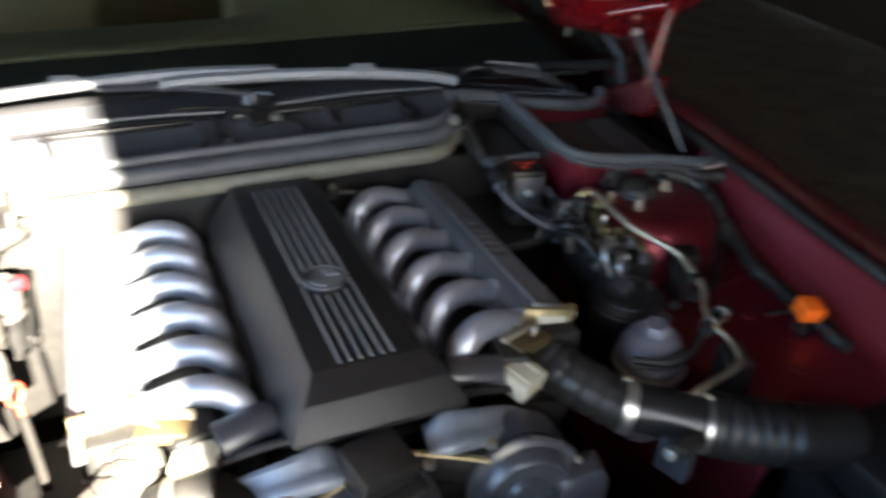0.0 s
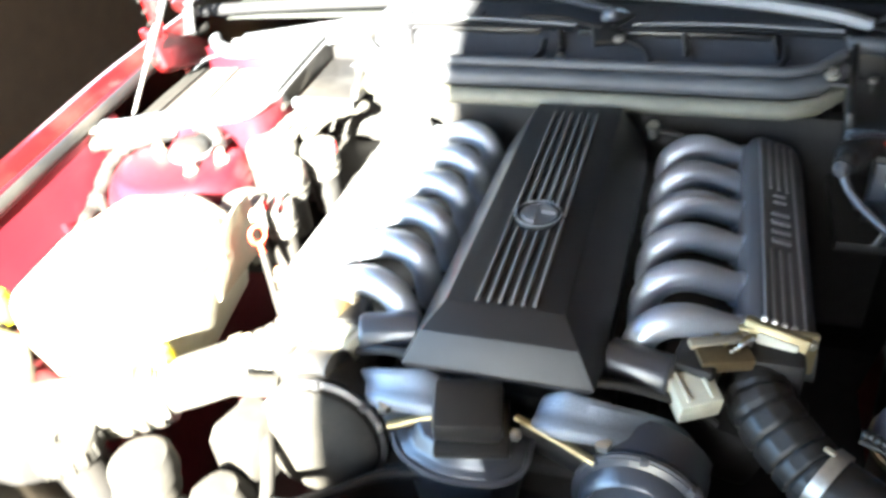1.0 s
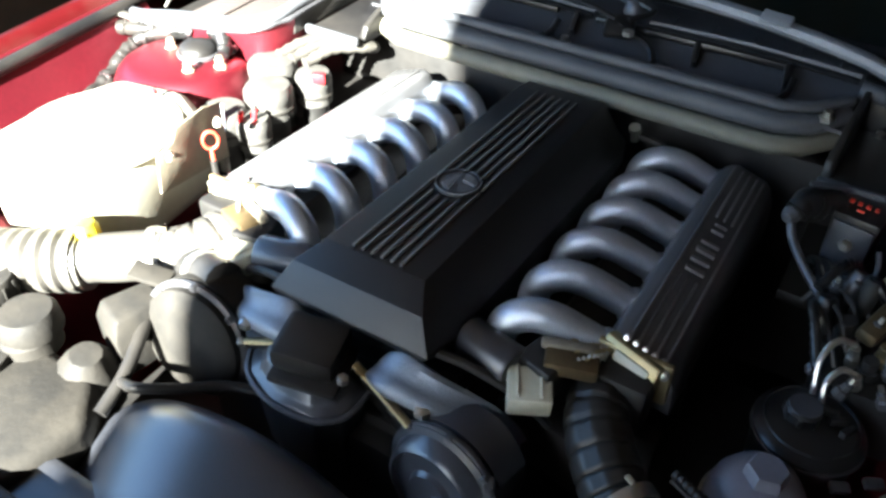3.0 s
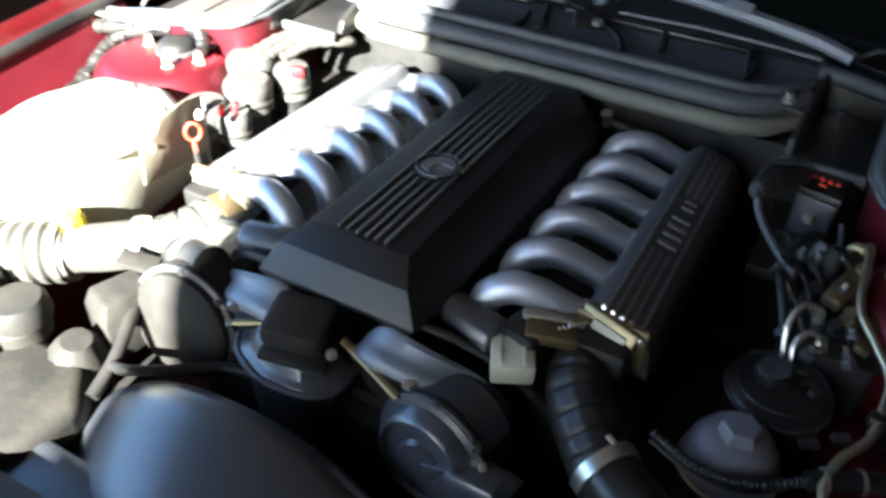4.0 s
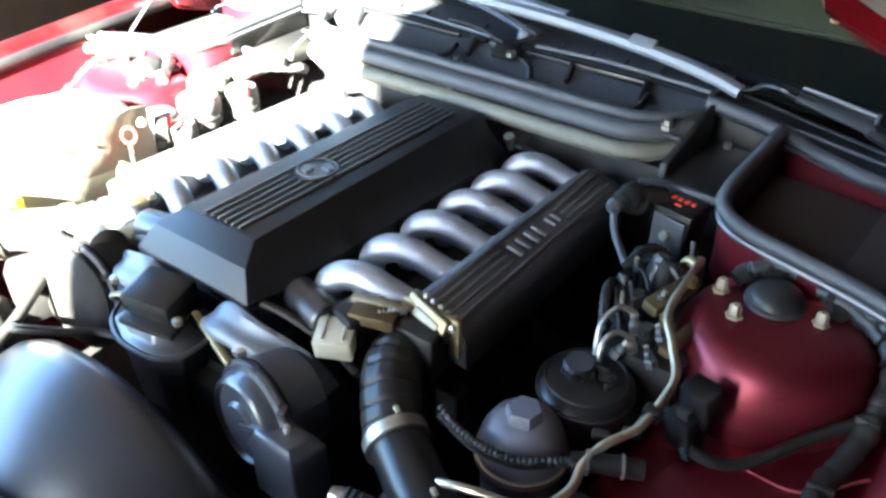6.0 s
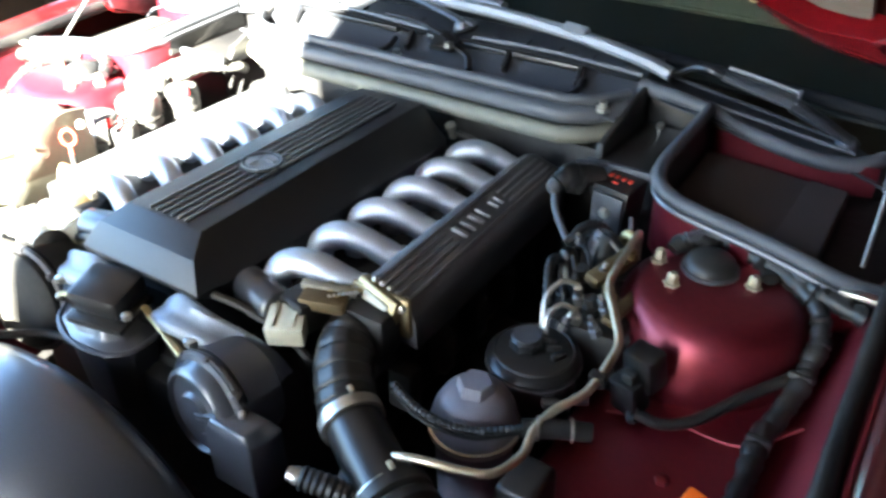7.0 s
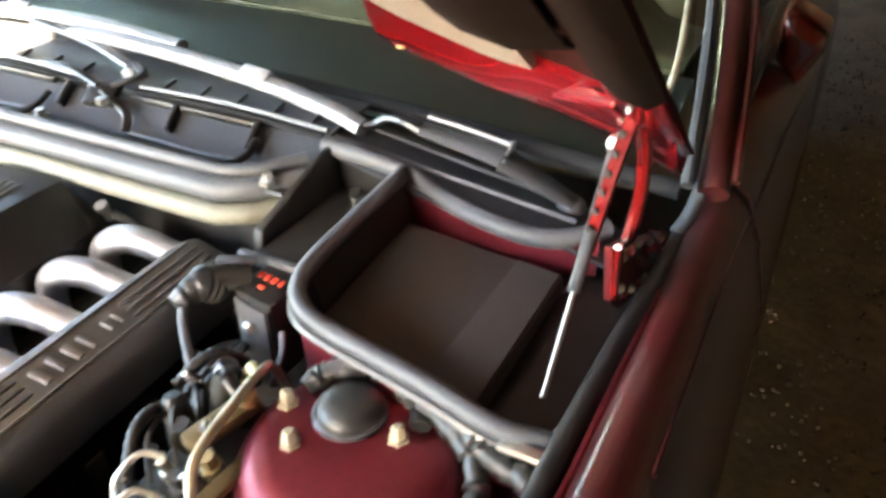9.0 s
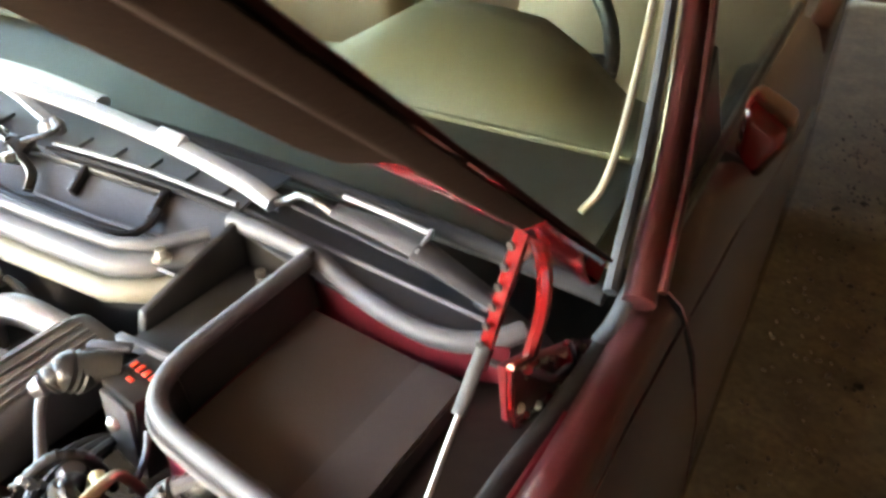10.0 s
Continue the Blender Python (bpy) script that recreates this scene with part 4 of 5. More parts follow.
def wing_harness(side):
    s = side
    t = thing("wing_harness", "thick black cable loom clipped along the inner wing", "cable loom", (s * 0.80, 1.0, 0.75), "wing looms")
    def taped(pts, r, n, seed):
        rnd = random.Random(seed)
        run = smooth_line(pts, n)
        return sweep([p + Vector((rnd.uniform(-1, 1), rnd.uniform(-1, 1), rnd.uniform(-1, 1))) * 0.0016 for p in run], [r * rnd.uniform(0.86, 1.16) for _ in run], 12)

    line = [(s * 0.775, 0.80, 0.765), (s * 0.780, 0.90, 0.768), (s * 0.780, 0.965, 0.770), (s * 0.780, 1.03, 0.776), (s * 0.795, 1.10, 0.786), (s * 0.802, 1.153, 0.802), (s * 0.803, 1.19, 0.826), (s * 0.785, 1.228, 0.846), (s * 0.74, 1.254, 0.858), (s * 0.69, 1.268, 0.864)]
    part("loom", taped(line, 0.0135, 9, 3), "rubber", t, "lumpy black taped loom")
    part("flat_loom", taped([(s * 0.845, 1.222, 0.852), (s * 0.80, 1.232, 0.856), (s * 0.76, 1.250, 0.862), (s * 0.70, 1.272, 0.868), (s * 0.65, 1.276, 0.870), (s * 0.61, 1.258, 0.866), (s * 0.592, 1.235, 0.858)], 0.0125, 8, 4), "rubber", t, "dark taped loom over the tower")
    part("pale_tape", tube([(s * 0.655, 1.272, 0.878), (s * 0.628, 1.266, 0.877), (s * 0.606, 1.250, 0.870)], 0.0085, 5, 8), "strutgrey", t, "grey tape")
    part("branch", tube([(s * 0.798, 1.143, 0.800), (s * 0.749, 1.089, 0.782), (s * 0.707, 1.039, 0.762), (s * 0.673, 1.012, 0.758), (s * 0.64, 1.005, 0.765)], 0.0075, 7, 10), "rubber", t)
    part("metal_clip", box((s * 0.830, 1.236, 0.872), (0.05, 0.016, 0.008), 0.003, (0, -4 * s, -6 * s)), "steel", t)
    part("thin_cable", tube([(s * 0.73, 0.93, 0.75), (s * 0.77, 0.915, 0.757), (s * 0.78, 0.87, 0.76), (s * 0.765, 0.80, 0.76)], 0.004, 8, 8), "rubber", t)
    for p in ((0.780, 1.02, 0.776), (0.797, 1.13, 0.795)):
        part("clip", box((s * p[0], p[1], p[2]), (0.030, 0.010, 0.028), 0.004), "plastic", t)
    return t


def orange_cap():
    t = thing("orange_cap", "bright orange square plastic cap on the red inner wing", "cap", (0.752, 0.872, 0.75))
    part("cap", box((0.752, 0.872, 0.796), (0.038, 0.036, 0.032), 0.004, (12, 6, -12)), "orange", t)
    part("base", box((0.752, 0.872, 0.768), (0.026, 0.026, 0.040), 0.004), "plastic", t)
    return t


def relay_box():
    t = thing("fuse_housing", "black square housing with red printed marks on its lid", "fuse housing", (0.468, 1.345, 0.76))
    b = part("body", bevelled(loft([[(0.438, 1.318, 0.76), (0.492, 1.306, 0.76), (0.50, 1.36, 0.76), (0.445, 1.372, 0.76)], [(0.435, 1.318, 0.876), (0.497, 1.306, 0.876), (0.506, 1.368, 0.876), (0.445, 1.378, 0.876)]]), 0.004), "plastic", t)
    for k, (x, y, w) in enumerate(((0.452, 1.352, 0.010), (0.463, 1.350, 0.009), (0.474, 1.348, 0.009), (0.485, 1.346, 0.008), (0.466, 1.332, 0.014))):
        part("red_mark", box((x, y, 0.8775), (w * 0.7, 0.010 if k < 4 else 0.005, 0.002), 0.0006, (0, 0, -10 + 9 * (k % 2))), "redink", b, "faded red print")
    part("front_clip", box((0.466, 1.309, 0.835), (0.014, 0.008, 0.014), 0.002), "steel", b)
    part("front_plate", box((0.4655, 1.3085, 0.825), (0.054, 0.006, 0.085), 0.002, (0, 0, -12)), "strutgrey", t, "grey metal front plate")
    part("plate_bolt", lathe([(0.009, 0), (0.009, 0.005), (0.006, 0.008), (0, 0.008)], pose(0.4645, 1.304, 0.838, 90, 0, -12), 6), "steel", t)
    part("cable_boot", tube([(0.437, 1.345, 0.872), (0.418, 1.325, 0.880), (0.400, 1.302, 0.880), (0.392, 1.288, 0.872)], [0.0165, 0.0175] * 9 + [0.014], 6, 16), "rubber", t, "ribbed black cable boot")
    part("boot_ball", lathe([(0, -0.028), (0.014, -0.026), (0.022, -0.016), (0.024, -0.010), (0.0215, -0.007), (0.024, -0.003), (0.0215, 0.001), (0.023, 0.006), (0.019, 0.014), (0.010, 0.022), (0, 0.024)], pose(0.404, 1.310, 0.878, 60, 0, -30), 20), "plastic", t, "ribbed glossy black boot")
    part("boot_tip", lathe([(0.011, 0), (0.013, 0.008), (0.008, 0.018), (0, 0.020)], pose(0.392, 1.288, 0.874, 100, 0, -25), 12), "strutgrey", t)
    part("rod", tube([(0.390, 1.281, 0.868), (0.402, 1.262, 0.848), (0.430, 1.235, 0.828), (0.458, 1.210, 0.815)], 0.006, 6, 10), "strutgrey", t)
    part("small_lever", box((0.418, 1.352, 0.888), (0.05, 0.014, 0.008), 0.003, (0, 0, 25)), "strutgrey", t)
    part("cable", tube([(0.505, 1.31, 0.84), (0.512, 1.295, 0.82), (0.51, 1.27, 0.79)], 0.004, 6, 8), "strutgrey", t)
    return t


# ---- bulkhead, cowl and trays ----
def bulkhead():
    t = thing("bulkhead", "beige dusty bulkhead lip topped by a grey rubber seal", "bulkhead", (0.0, 1.46, 0.45))
    xs = np.linspace(-0.43, 0.40, 21)

    def yy(x):
        e = max(0.0, abs(x + 0.015) - 0.33) / 0.085
        return 1.432 + 0.075 * min(1, e) ** 2

    part("wall", box((0.0, 1.50, 0.62), (1.05, 0.03, 0.44), 0.004), "bay", t)
    part("lip", sweep([(x, yy(x) + 0.006, 0.876) for x in xs], 0.0155, 14), "beige", t, "dirty beige metal lip")
    part("seal", sweep([(x, yy(x) + 0.018, 0.908) for x in xs], 0.018, 14, flat=0.9), "seal", t, "long grey rubber seal")
    part("seal_ridge", sweep([(x, yy(x) + 0.030, 0.930) for x in xs], 0.009, 10), "seal", t)
    nut = part("stud", lathe([(0.007, 0), (0.007, 0.02), (0.010, 0.022), (0.010, 0.03), (0, 0.03)], pose(0.118, 1.428, 0.822, 20, 0, 0), 8), "steel", t)
    part("stud_pipe", tube([(0.125, 1.43, 0.83), (0.16, 1.425, 0.828), (0.20, 1.415, 0.82)], 0.006, 5, 8), "bay", t)
    return t


def cowl():
    rows = []
    for x in np.linspace(-0.43, 0.405, 14):
        rows.append([(x, 1.468, 0.912), (x, 1.485, 0.902), (x, 1.53, 0.912), (x, 1.56, 0.930), (x, 1.585, 0.938), (x, 1.62, 0.945), (x, 1.66, 0.940), (x, 1.706 - 0.05 * abs(x / 0.87) ** 2.2, 0.940)])
    t = part("cowl_panel", sheet(rows, 0.004), "scuttle", CAR, "dark grey moulded plastic", angle=50)
    for x in (-0.34, -0.06, 0.155, 0.30):
        part("tab", box((x, 1.552, 0.932), (0.010, 0.045, 0.016), 0.003, (25, 0, 12)), "plastic", t)
    for a, b in ((-0.36, -0.10), (-0.03, 0.30)):
        part("recess_edge", tube([(a, 1.50, 0.914), ((a + b) / 2, 1.492, 0.914), (b - 0.02, 1.495, 0.915), (b + 0.01, 1.515, 0.922), (b + 0.012, 1.545, 0.934)], 0.006, 6, 8), "plastic", t)
        part("ledge", box(((a + b) / 2, 1.575, 0.940), (b - a, 0.016, 0.012), 0.004), "plastic", t)
    # stepped shelf behind the recess, with its pale edge and a row of drain ribs
    for a, b in ((-0.40, -0.04), (0.06, 0.40)):
        shelf = smooth_line([(a, 1.594, 0.948), ((a + b) / 2, 1.597, 0.950), (b, 1.592, 0.945)], 8)
        part("shelf_edge", sweep(shelf, 0.0042, 8), "wiperarm", t, "pale shelf edge")
        part("shelf_slot", sweep([p + Vector((0, -0.013, -0.004)) for p in shelf], 0.0045, 6), "trimblack", t)
        for k in range(5):
            x = a + (b - a) * (k + 0.5) / 5
            part("drain_rib", box((x, 1.617, 0.9465), (0.005, 0.036, 0.006), 0.0015, (8, 0, 0)), "scuttleside", t)
        part("front_fold", sweep([(a + 0.03, 1.520, 0.913), ((a + b) / 2, 1.516, 0.911), (b - 0.04, 1.520, 0.913)], 0.003, 6), "wiperarm", t)
    for x, y in ((0.379, 1.476), (-0.05, 1.492)):
        part("nut", lathe([(0.012, 0), (0.012, 0.006), (0.007, 0.007), (0.007, 0.016), (0, 0.016)], pose(x, y, 0.918), 6), "steel", t)
    return t


def tray(side):
    s = side
    t = thing("cowl_tray", "felt-lined tray walled with a thick grey rubber seal", "cowl tray", (s * 0.67, 1.43, 0.70), "cowl trays")
    outline = [(0.852, 1.262, 0.866), (0.80, 1.248, 0.878), (0.73, 1.258, 0.889), (0.66, 1.268, 0.896), (0.605, 1.276, 0.901), (0.568, 1.284, 0.906), (0.544, 1.300, 0.911), (0.531, 1.328, 0.916), (0.528, 1.37, 0.920), (0.53, 1.46, 0.922), (0.532, 1.555, 0.924)]
    line = [(s * x, y, z) for x, y, z in smooth_line(outline, 5)]
    part("seal", sweep(line, 0.0108, 14), "seal", t, "grey rubber edge seal")
    part("seal_lip", sweep([(x - s * (0.010 if y > 1.33 else 0.002), y - (0.010 if y < 1.33 else 0.0), z - 0.011) for x, y, z in line], 0.005, 8), "strutgrey", t)
    bm = sheet([[(x, y, z - 0.006) for x, y, z in line], [(x + s * 0.003, y + 0.002, 0.80) for x, y, z in line]], 0.004)
    part("wall", bm, "innerpaint", t, "red metal wall")
    lin = [(x + s * (0.006 if y > 1.33 else 0.002), y + (0.008 if y < 1.33 else 0), z) for x, y, z in line]
    bm = sheet([[(x, y, z - 0.004) for x, y, z in lin], [(x + s * 0.008, y + 0.006, 0.858) for x, y, z in lin]], 0.003)
    part("lining", bm, "rubber", t, "black inner lining")
    part("felt_floor", slab([(s * 0.545, 1.30), (s * 0.765, 1.275), (s * 0.772, 1.52), (s * 0.545, 1.55)], 0.832, 0.860, 0.003), "felt", t, "brown-black felt floor panel")
    part("felt_flap", slab([(s * 0.700, 1.288), (s * 0.763, 1.281), (s * 0.769, 1.516), (s * 0.712, 1.524)], 0.8605, 0.8645, 0.001), "felt", t, "overlapping felt strip")
    part("side_gutter", slab([(s * 0.756, 1.27), (s * 0.862, 1.27), (s * 0.862, 1.60), (s * 0.756, 1.56)], 0.79, 0.830, 0.003), "bay", t)
    part("base_plate", slab([(s * 0.405, 1.29), (s * 0.862, 1.29), (s * 0.862, 1.74), (s * 0.405, 1.74)], 0.72, 0.74, 0.003), "bay", t)
    part("pan_back", box((s * 0.468, 1.581, 0.86), (0.13, 0.010, 0.12), 0.002), "plastic", t)
    part("rear_wall", sheet([[(s * x, y, 0.84) for x, y in ((0.53, 1.572), (0.62, 1.556), (0.70, 1.548), (0.76, 1.552), (0.80, 1.565))], [(s * x, y, 0.89) for x, y in ((0.53, 1.574), (0.62, 1.558), (0.70, 1.550), (0.76, 1.554), (0.80, 1.567))]], 0.004), "innerpaint", t, "red metal rear wall")
    rear = [(s * x, y, z) for x, y, z in smooth_line([(0.405, 1.572, 0.934), (0.47, 1.574, 0.928), (0.534, 1.577, 0.914), (0.58, 1.562, 0.904), (0.634, 1.548, 0.899), (0.69, 1.541, 0.893), (0.735, 1.546, 0.889), (0.775, 1.568, 0.888), (0.80, 1.60, 0.89)], 5)]
    part("rear_seal", sweep(rear, 0.0122, 12, flat=1.1), "seal", t, "grey rubber rear seal")
    part("divider_peak", bevelled(loft([[(s * (0.522 + 0.004 * k), 1.35, 0.87), (s * (0.534 + 0.004 * k), 1.35, 0.87), (s * (0.534 + 0.004 * k), 1.575, 0.87), (s * (0.522 + 0.004 * k), 1.575, 0.87)] if k == 0 else [(s * 0.525, 1.36, 0.914), (s * 0.533, 1.36, 0.914), (s * 0.536, 1.572, 0.932), (s * 0.524, 1.572, 0.932)] for k in range(2)]), 0.003), "rubber", t)
    # shallow black pan between tray and cowl
    pan = part("pan", slab([(s * 0.408, 1.385), (s * 0.52, 1.378), (s * 0.522, 1.572), (s * 0.412, 1.572)], 0.855, 0.872, 0.004), "plastic", t, "flat black pan")
    part("pan_front_lip", box((s * 0.458, 1.378, 0.875), (0.118, 0.012, 0.016), 0.004), "seal", pan, "pale grey front lip")
    part("pan_side", bevelled(loft([[(s * 0.402, 1.40, 0.865), (s * 0.416, 1.40, 0.865), (s * 0.424, 1.575, 0.865), (s * 0.412, 1.575, 0.865)], [(s * 0.400, 1.41, 0.893), (s * 0.412, 1.41, 0.893), (s * 0.424, 1.572, 0.942), (s * 0.414, 1.572, 0.942)]]), 0.003), "rubber", t)
    part("clip", lathe([(0.007, 0), (0.007, 0.008), (0, 0.01)], pose(s * 0.455, 1.56, 0.872), 10), "steel", t)
    return t


def cowl_side(side):
    s = side
    rows = []
    for x in np.linspace(0.405, 0.86, 10):
        d = 0.075 * ((x - 0.405) / 0.455) + 0.06 * max(0.0, (x - 0.79) / 0.07)
        rows.append([(s * x, 1.572 - 0.03 * math.sin((x - 0.405) * 6.0), 0.925 - d * 0.7), (s * x, 1.60, 0.930 - d * 0.8), (s * x, 1.645, 0.935 - d), (s * x, 1.664, 0.928 - d), (s * x, 1.720 - 0.05 * (x / 0.87) ** 2.2, 0.905 - d)])
    t = part("scuttle_panel", sheet(rows, 0.004), "scuttleside", CAR, "dark grey plastic", angle=60)
    # folded front lip and a shallow rib along the panel
    for row, lift, rad in ((1, 0.004, 0.0035), (2, 0.003, 0.003)):
        part("panel_rib", sweep([Vector(q[row]) + Vector((0, 0, lift)) for q in rows[:8]], rad, 8), "wiperarm" if row == 1 else "scuttleside", t)
    return t


def wiper(left):
    t = thing("windscreen_wiper", "grey metal windscreen wiper arm with a long black-edged blade", "wiper", (0.74 if left else 0.05, 1.64, 0.89), "wipers")
    if left:
        part("pivot_knob", lathe([(0.020, 0), (0.019, 0.012), (0.012, 0.020), (0, 0.022)], pose(0.740, 1.638, 0.876), 20), "strutgrey", t)
        arm = [(0.745, 1.636, 0.890), (0.70, 1.632, 0.912), (0.645, 1.630, 0.935)]
        part("arm", sweep(smooth_line(arm, 5), [0.016 + 0.0008 * i for i in range(11)], 10, flat=0.5), "scuttleside", t)
        plate = smooth_line([(0.648, 1.634, 0.936), (0.58, 1.628, 0.950), (0.53, 1.622, 0.960)], 5)
        part("arm_plate", sweep(plate, [0.026 - 0.001 * i for i in range(len(plate))], 8, flat=0.34), "wiperarm", t, "flat grey arm cover")
        part("arm_edge", sweep([p + Vector((0.001, 0.020, 0.010)) for p in plate], 0.0035, 6), "wiper", t, "bright rear edge")
        part("arm_end", box((0.650, 1.636, 0.942), (0.006, 0.046, 0.010), 0.002, (12, 8, 4)), "wiper", t)
        part("hook", tube([(0.53, 1.617, 0.960), (0.505, 1.617, 0.968), (0.48, 1.622, 0.966), (0.46, 1.62, 0.955), (0.443, 1.616, 0.950)], 0.006, 6, 8), "plastic", t)
        blade = [(0.443, 1.614, 0.948), (0.38, 1.622, 0.962), (0.25, 1.638, 0.975), (0.10, 1.652, 0.982), (-0.06, 1.662, 0.984), (-0.14, 1.664, 0.982)]
    else:
        part("pivot_knob", lathe([(0.020, 0), (0.019, 0.012), (0.012, 0.020), (0, 0.022)], pose(0.02, 1.625, 0.945), 20), "strutgrey", t)
        part("arm", tube([(0.02, 1.625, 0.96), (-0.10, 1.655, 0.975), (-0.25, 1.68, 0.98)], 0.010, 5, 8, flat=0.6), "shroud", t)
        blade = [(0.08, 1.675, 0.985), (-0.10, 1.69, 0.99), (-0.30, 1.695, 0.985), (-0.50, 1.69, 0.975)]
    bl = part("blade", sweep(smooth_line(blade, 8), 0.0155, 8, flat=0.75), "wiper", t, "long pale grey blade")
    part("blade_rubber", sweep([p + Vector((0, 0.010, -0.014)) for p in smooth_line(blade, 8)], 0.005, 6), "rubber", bl)
    mid = Vector(blade[2])
    part("clip", box(mid + Vector((0, -0.002, 0.008)), (0.05, 0.026, 0.012), 0.003, (30, 3, -5)), "wiper", bl)
    return t


def linkage():
    t = thing("wiper_linkage", "black pressed-metal wiper linkage on the cowl", "wiper linkage", (0.02, 1.55, 0.92))
    part("plate", box((0.02, 1.555, 0.945), (0.05, 0.05, 0.016), 0.006, (20, 0, 15)), "plastic", t)
    for p in (((0.02, 1.555, 0.95), (0.08, 1.535, 0.935), (0.10, 1.51, 0.92)), ((0.01, 1.56, 0.955), (-0.06, 1.575, 0.965), (-0.13, 1.58, 0.965)), ((0.03, 1.565, 0.955), (0.06, 1.60, 0.965), (0.02, 1.63, 0.965))):
        part("lever", tube(p, 0.007, 5, 8, flat=0.6), "plastic", t)
    part("nut", lathe([(0.010, 0), (0.010, 0.008), (0, 0.01)], pose(0.045, 1.53, 0.945), 6), "steel", t)
    return t


# ---- body ----
CAR = thing("car", "dark red saloon car with its hood raised over the engine bay", "car", (0, 2.2, 0.0))


def wing(side):
    """The outer front wing with its rolled top edge and the door behind."""
    s = side

    def prof(y):
        lift = 0.05 * (y - 0.9) - 0.06 * max(0.0, y - 1.35) ** 1.3
        k = 0.020 * min(1.0, max(0.0, (y - 0.95) / 0.5))
        return [(0.866 + k, 0.858 + lift), (0.880 + k * 0.9, 0.876 + lift), (0.896 + k * 0.8, 0.887 + lift), (0.918 + k * 0.6, 0.884 + lift), (0.945 + k * 0.3, 0.862 + lift), (0.972, 0.81 + lift * 0.8), (0.995, 0.73 + lift * 0.5), (1.003, 0.62), (1.000, 0.50), (0.985, 0.36), (0.95, 0.24)]

    rows = [[(s * x, y, z) for x, z in prof(y)] for y in np.linspace(-0.05, 1.72, 26)]
    t = part("front_wing", sheet(rows, 0.003), "paint", CAR, "glossy dark red front wing", angle=60)
    part("edge_seal", tube([(s * 0.851, 0.42, 0.842), (s * 0.852, 0.88, 0.862), (s * 0.857, 1.08, 0.872), (s * 0.863, 1.26, 0.880), (s * 0.871, 1.40, 0.884), (s * 0.878, 1.48, 0.884), (s * 0.883, 1.58, 0.881), (s * 0.886, 1.69, 0.874)], 0.0125, 8, 12), "rubber", t, "black rubber edge seal")
    part("gutter_strip", tube([(s * 0.872, 0.42, 0.842), (s * 0.872, 0.88, 0.866), (s * 0.884, 1.30, 0.884), (s * 0.891, 1.50, 0.888)], 0.0055, 8, 8), "innerpaint", t)
    part("shoulder_crease", tube([(s * 0.947, 1.25, 0.884), (s * 0.9495, 1.50, 0.8865), (s * 0.952, 1.60, 0.884), (s * 0.956, 1.715, 0.880)], 0.0028, 8, 8), "paint", t)
    part("corner_trim", tube([(s * 0.880, 1.63, 0.885), (s * 0.890, 1.65, 0.905), (s * 0.897, 1.675, 0.940)], 0.010, 6, 10), "trimgrey", t)
    return t


def door(side):
    s = side
    pr = [(0.905, 0.925), (0.925, 0.92), (0.95, 0.90), (0.975, 0.84), (0.997, 0.74), (1.004, 0.62), (1.0, 0.50), (0.985, 0.36), (0.95, 0.24)]
    t = part("door", sheet([[(s * x, y, z) for x, z in pr] for y in np.linspace(1.726, 3.0, 14)], 0.003), "paint", CAR, "glossy dark red front door", angle=60)
    part("belt_trim", tube([(s * 0.902, 1.74, 0.930), (s * 0.90, 2.3, 0.940), (s * 0.895, 3.0, 0.945)], 0.010, 6, 8), "plastic", t)
    part("shoulder_crease", tube([(s * 0.9575, 1.735, 0.879), (s * 0.9625, 1.85, 0.874), (s * 0.966, 2.0, 0.864), (s * 0.972, 2.15, 0.848), (s * 0.980, 2.35, 0.822), (s * 0.990, 2.8, 0.78)], 0.0028, 8, 8), "paint", t)
    part("front_frame", tube([(s * 0.888, 1.86, 0.945), (s * 0.84, 2.10, 1.10), (s * 0.76, 2.45, 1.31), (s * 0.70, 2.75, 1.40)], 0.016, 6, 10), "plastic", t)
    part("sail_panel", bevelled(loft([[(s * x, 1.90, 0.935), (s * x, 2.14, 0.945), (s * (x - 0.03), 2.12, 1.09)] for x in (0.885, 0.897)]), 0.003), "plastic", t, "black triangular mirror base")
    g = part("window_glass", sheet([[(s * 0.893, 2.12, 0.94), (s * 0.893, 2.9, 0.945)], [(s * 0.80, 2.25, 1.20), (s * 0.80, 2.9, 1.20)], [(s * 0.745, 2.52, 1.33), (s * 0.745, 2.9, 1.33)]], 0.004), "screen", t)
    g.visible_shadow = False
    return t


def mirror(side):
    s = side
    loops = []
    for y, k in ((2.135, 0.55), (2.15, 0.86), (2.18, 1.0), (2.23, 1.0), (2.25, 0.93)):
        cx, cz = 0.950, 0.945
        q = [(-0.034, -0.040), (-0.006, -0.074), (0.014, -0.066), (0.047, 0.004), (0.043, 0.030), (-0.020, 0.062), (-0.034, 0.052)]
        loops.append([(s * (cx + a * k), y, cz + b * k) for a, b in q])
    t = part("door_mirror", bevelled(loft(loops), 0.010, 3), "mirrorpaint", CAR, "red-painted door mirror")
    part("foot", tube([(s * 0.895, 2.10, 0.930), (s * 0.925, 2.14, 0.905), (s * 0.948, 2.18, 0.900)], 0.016, 5, 10), "rubber", t)
    return t


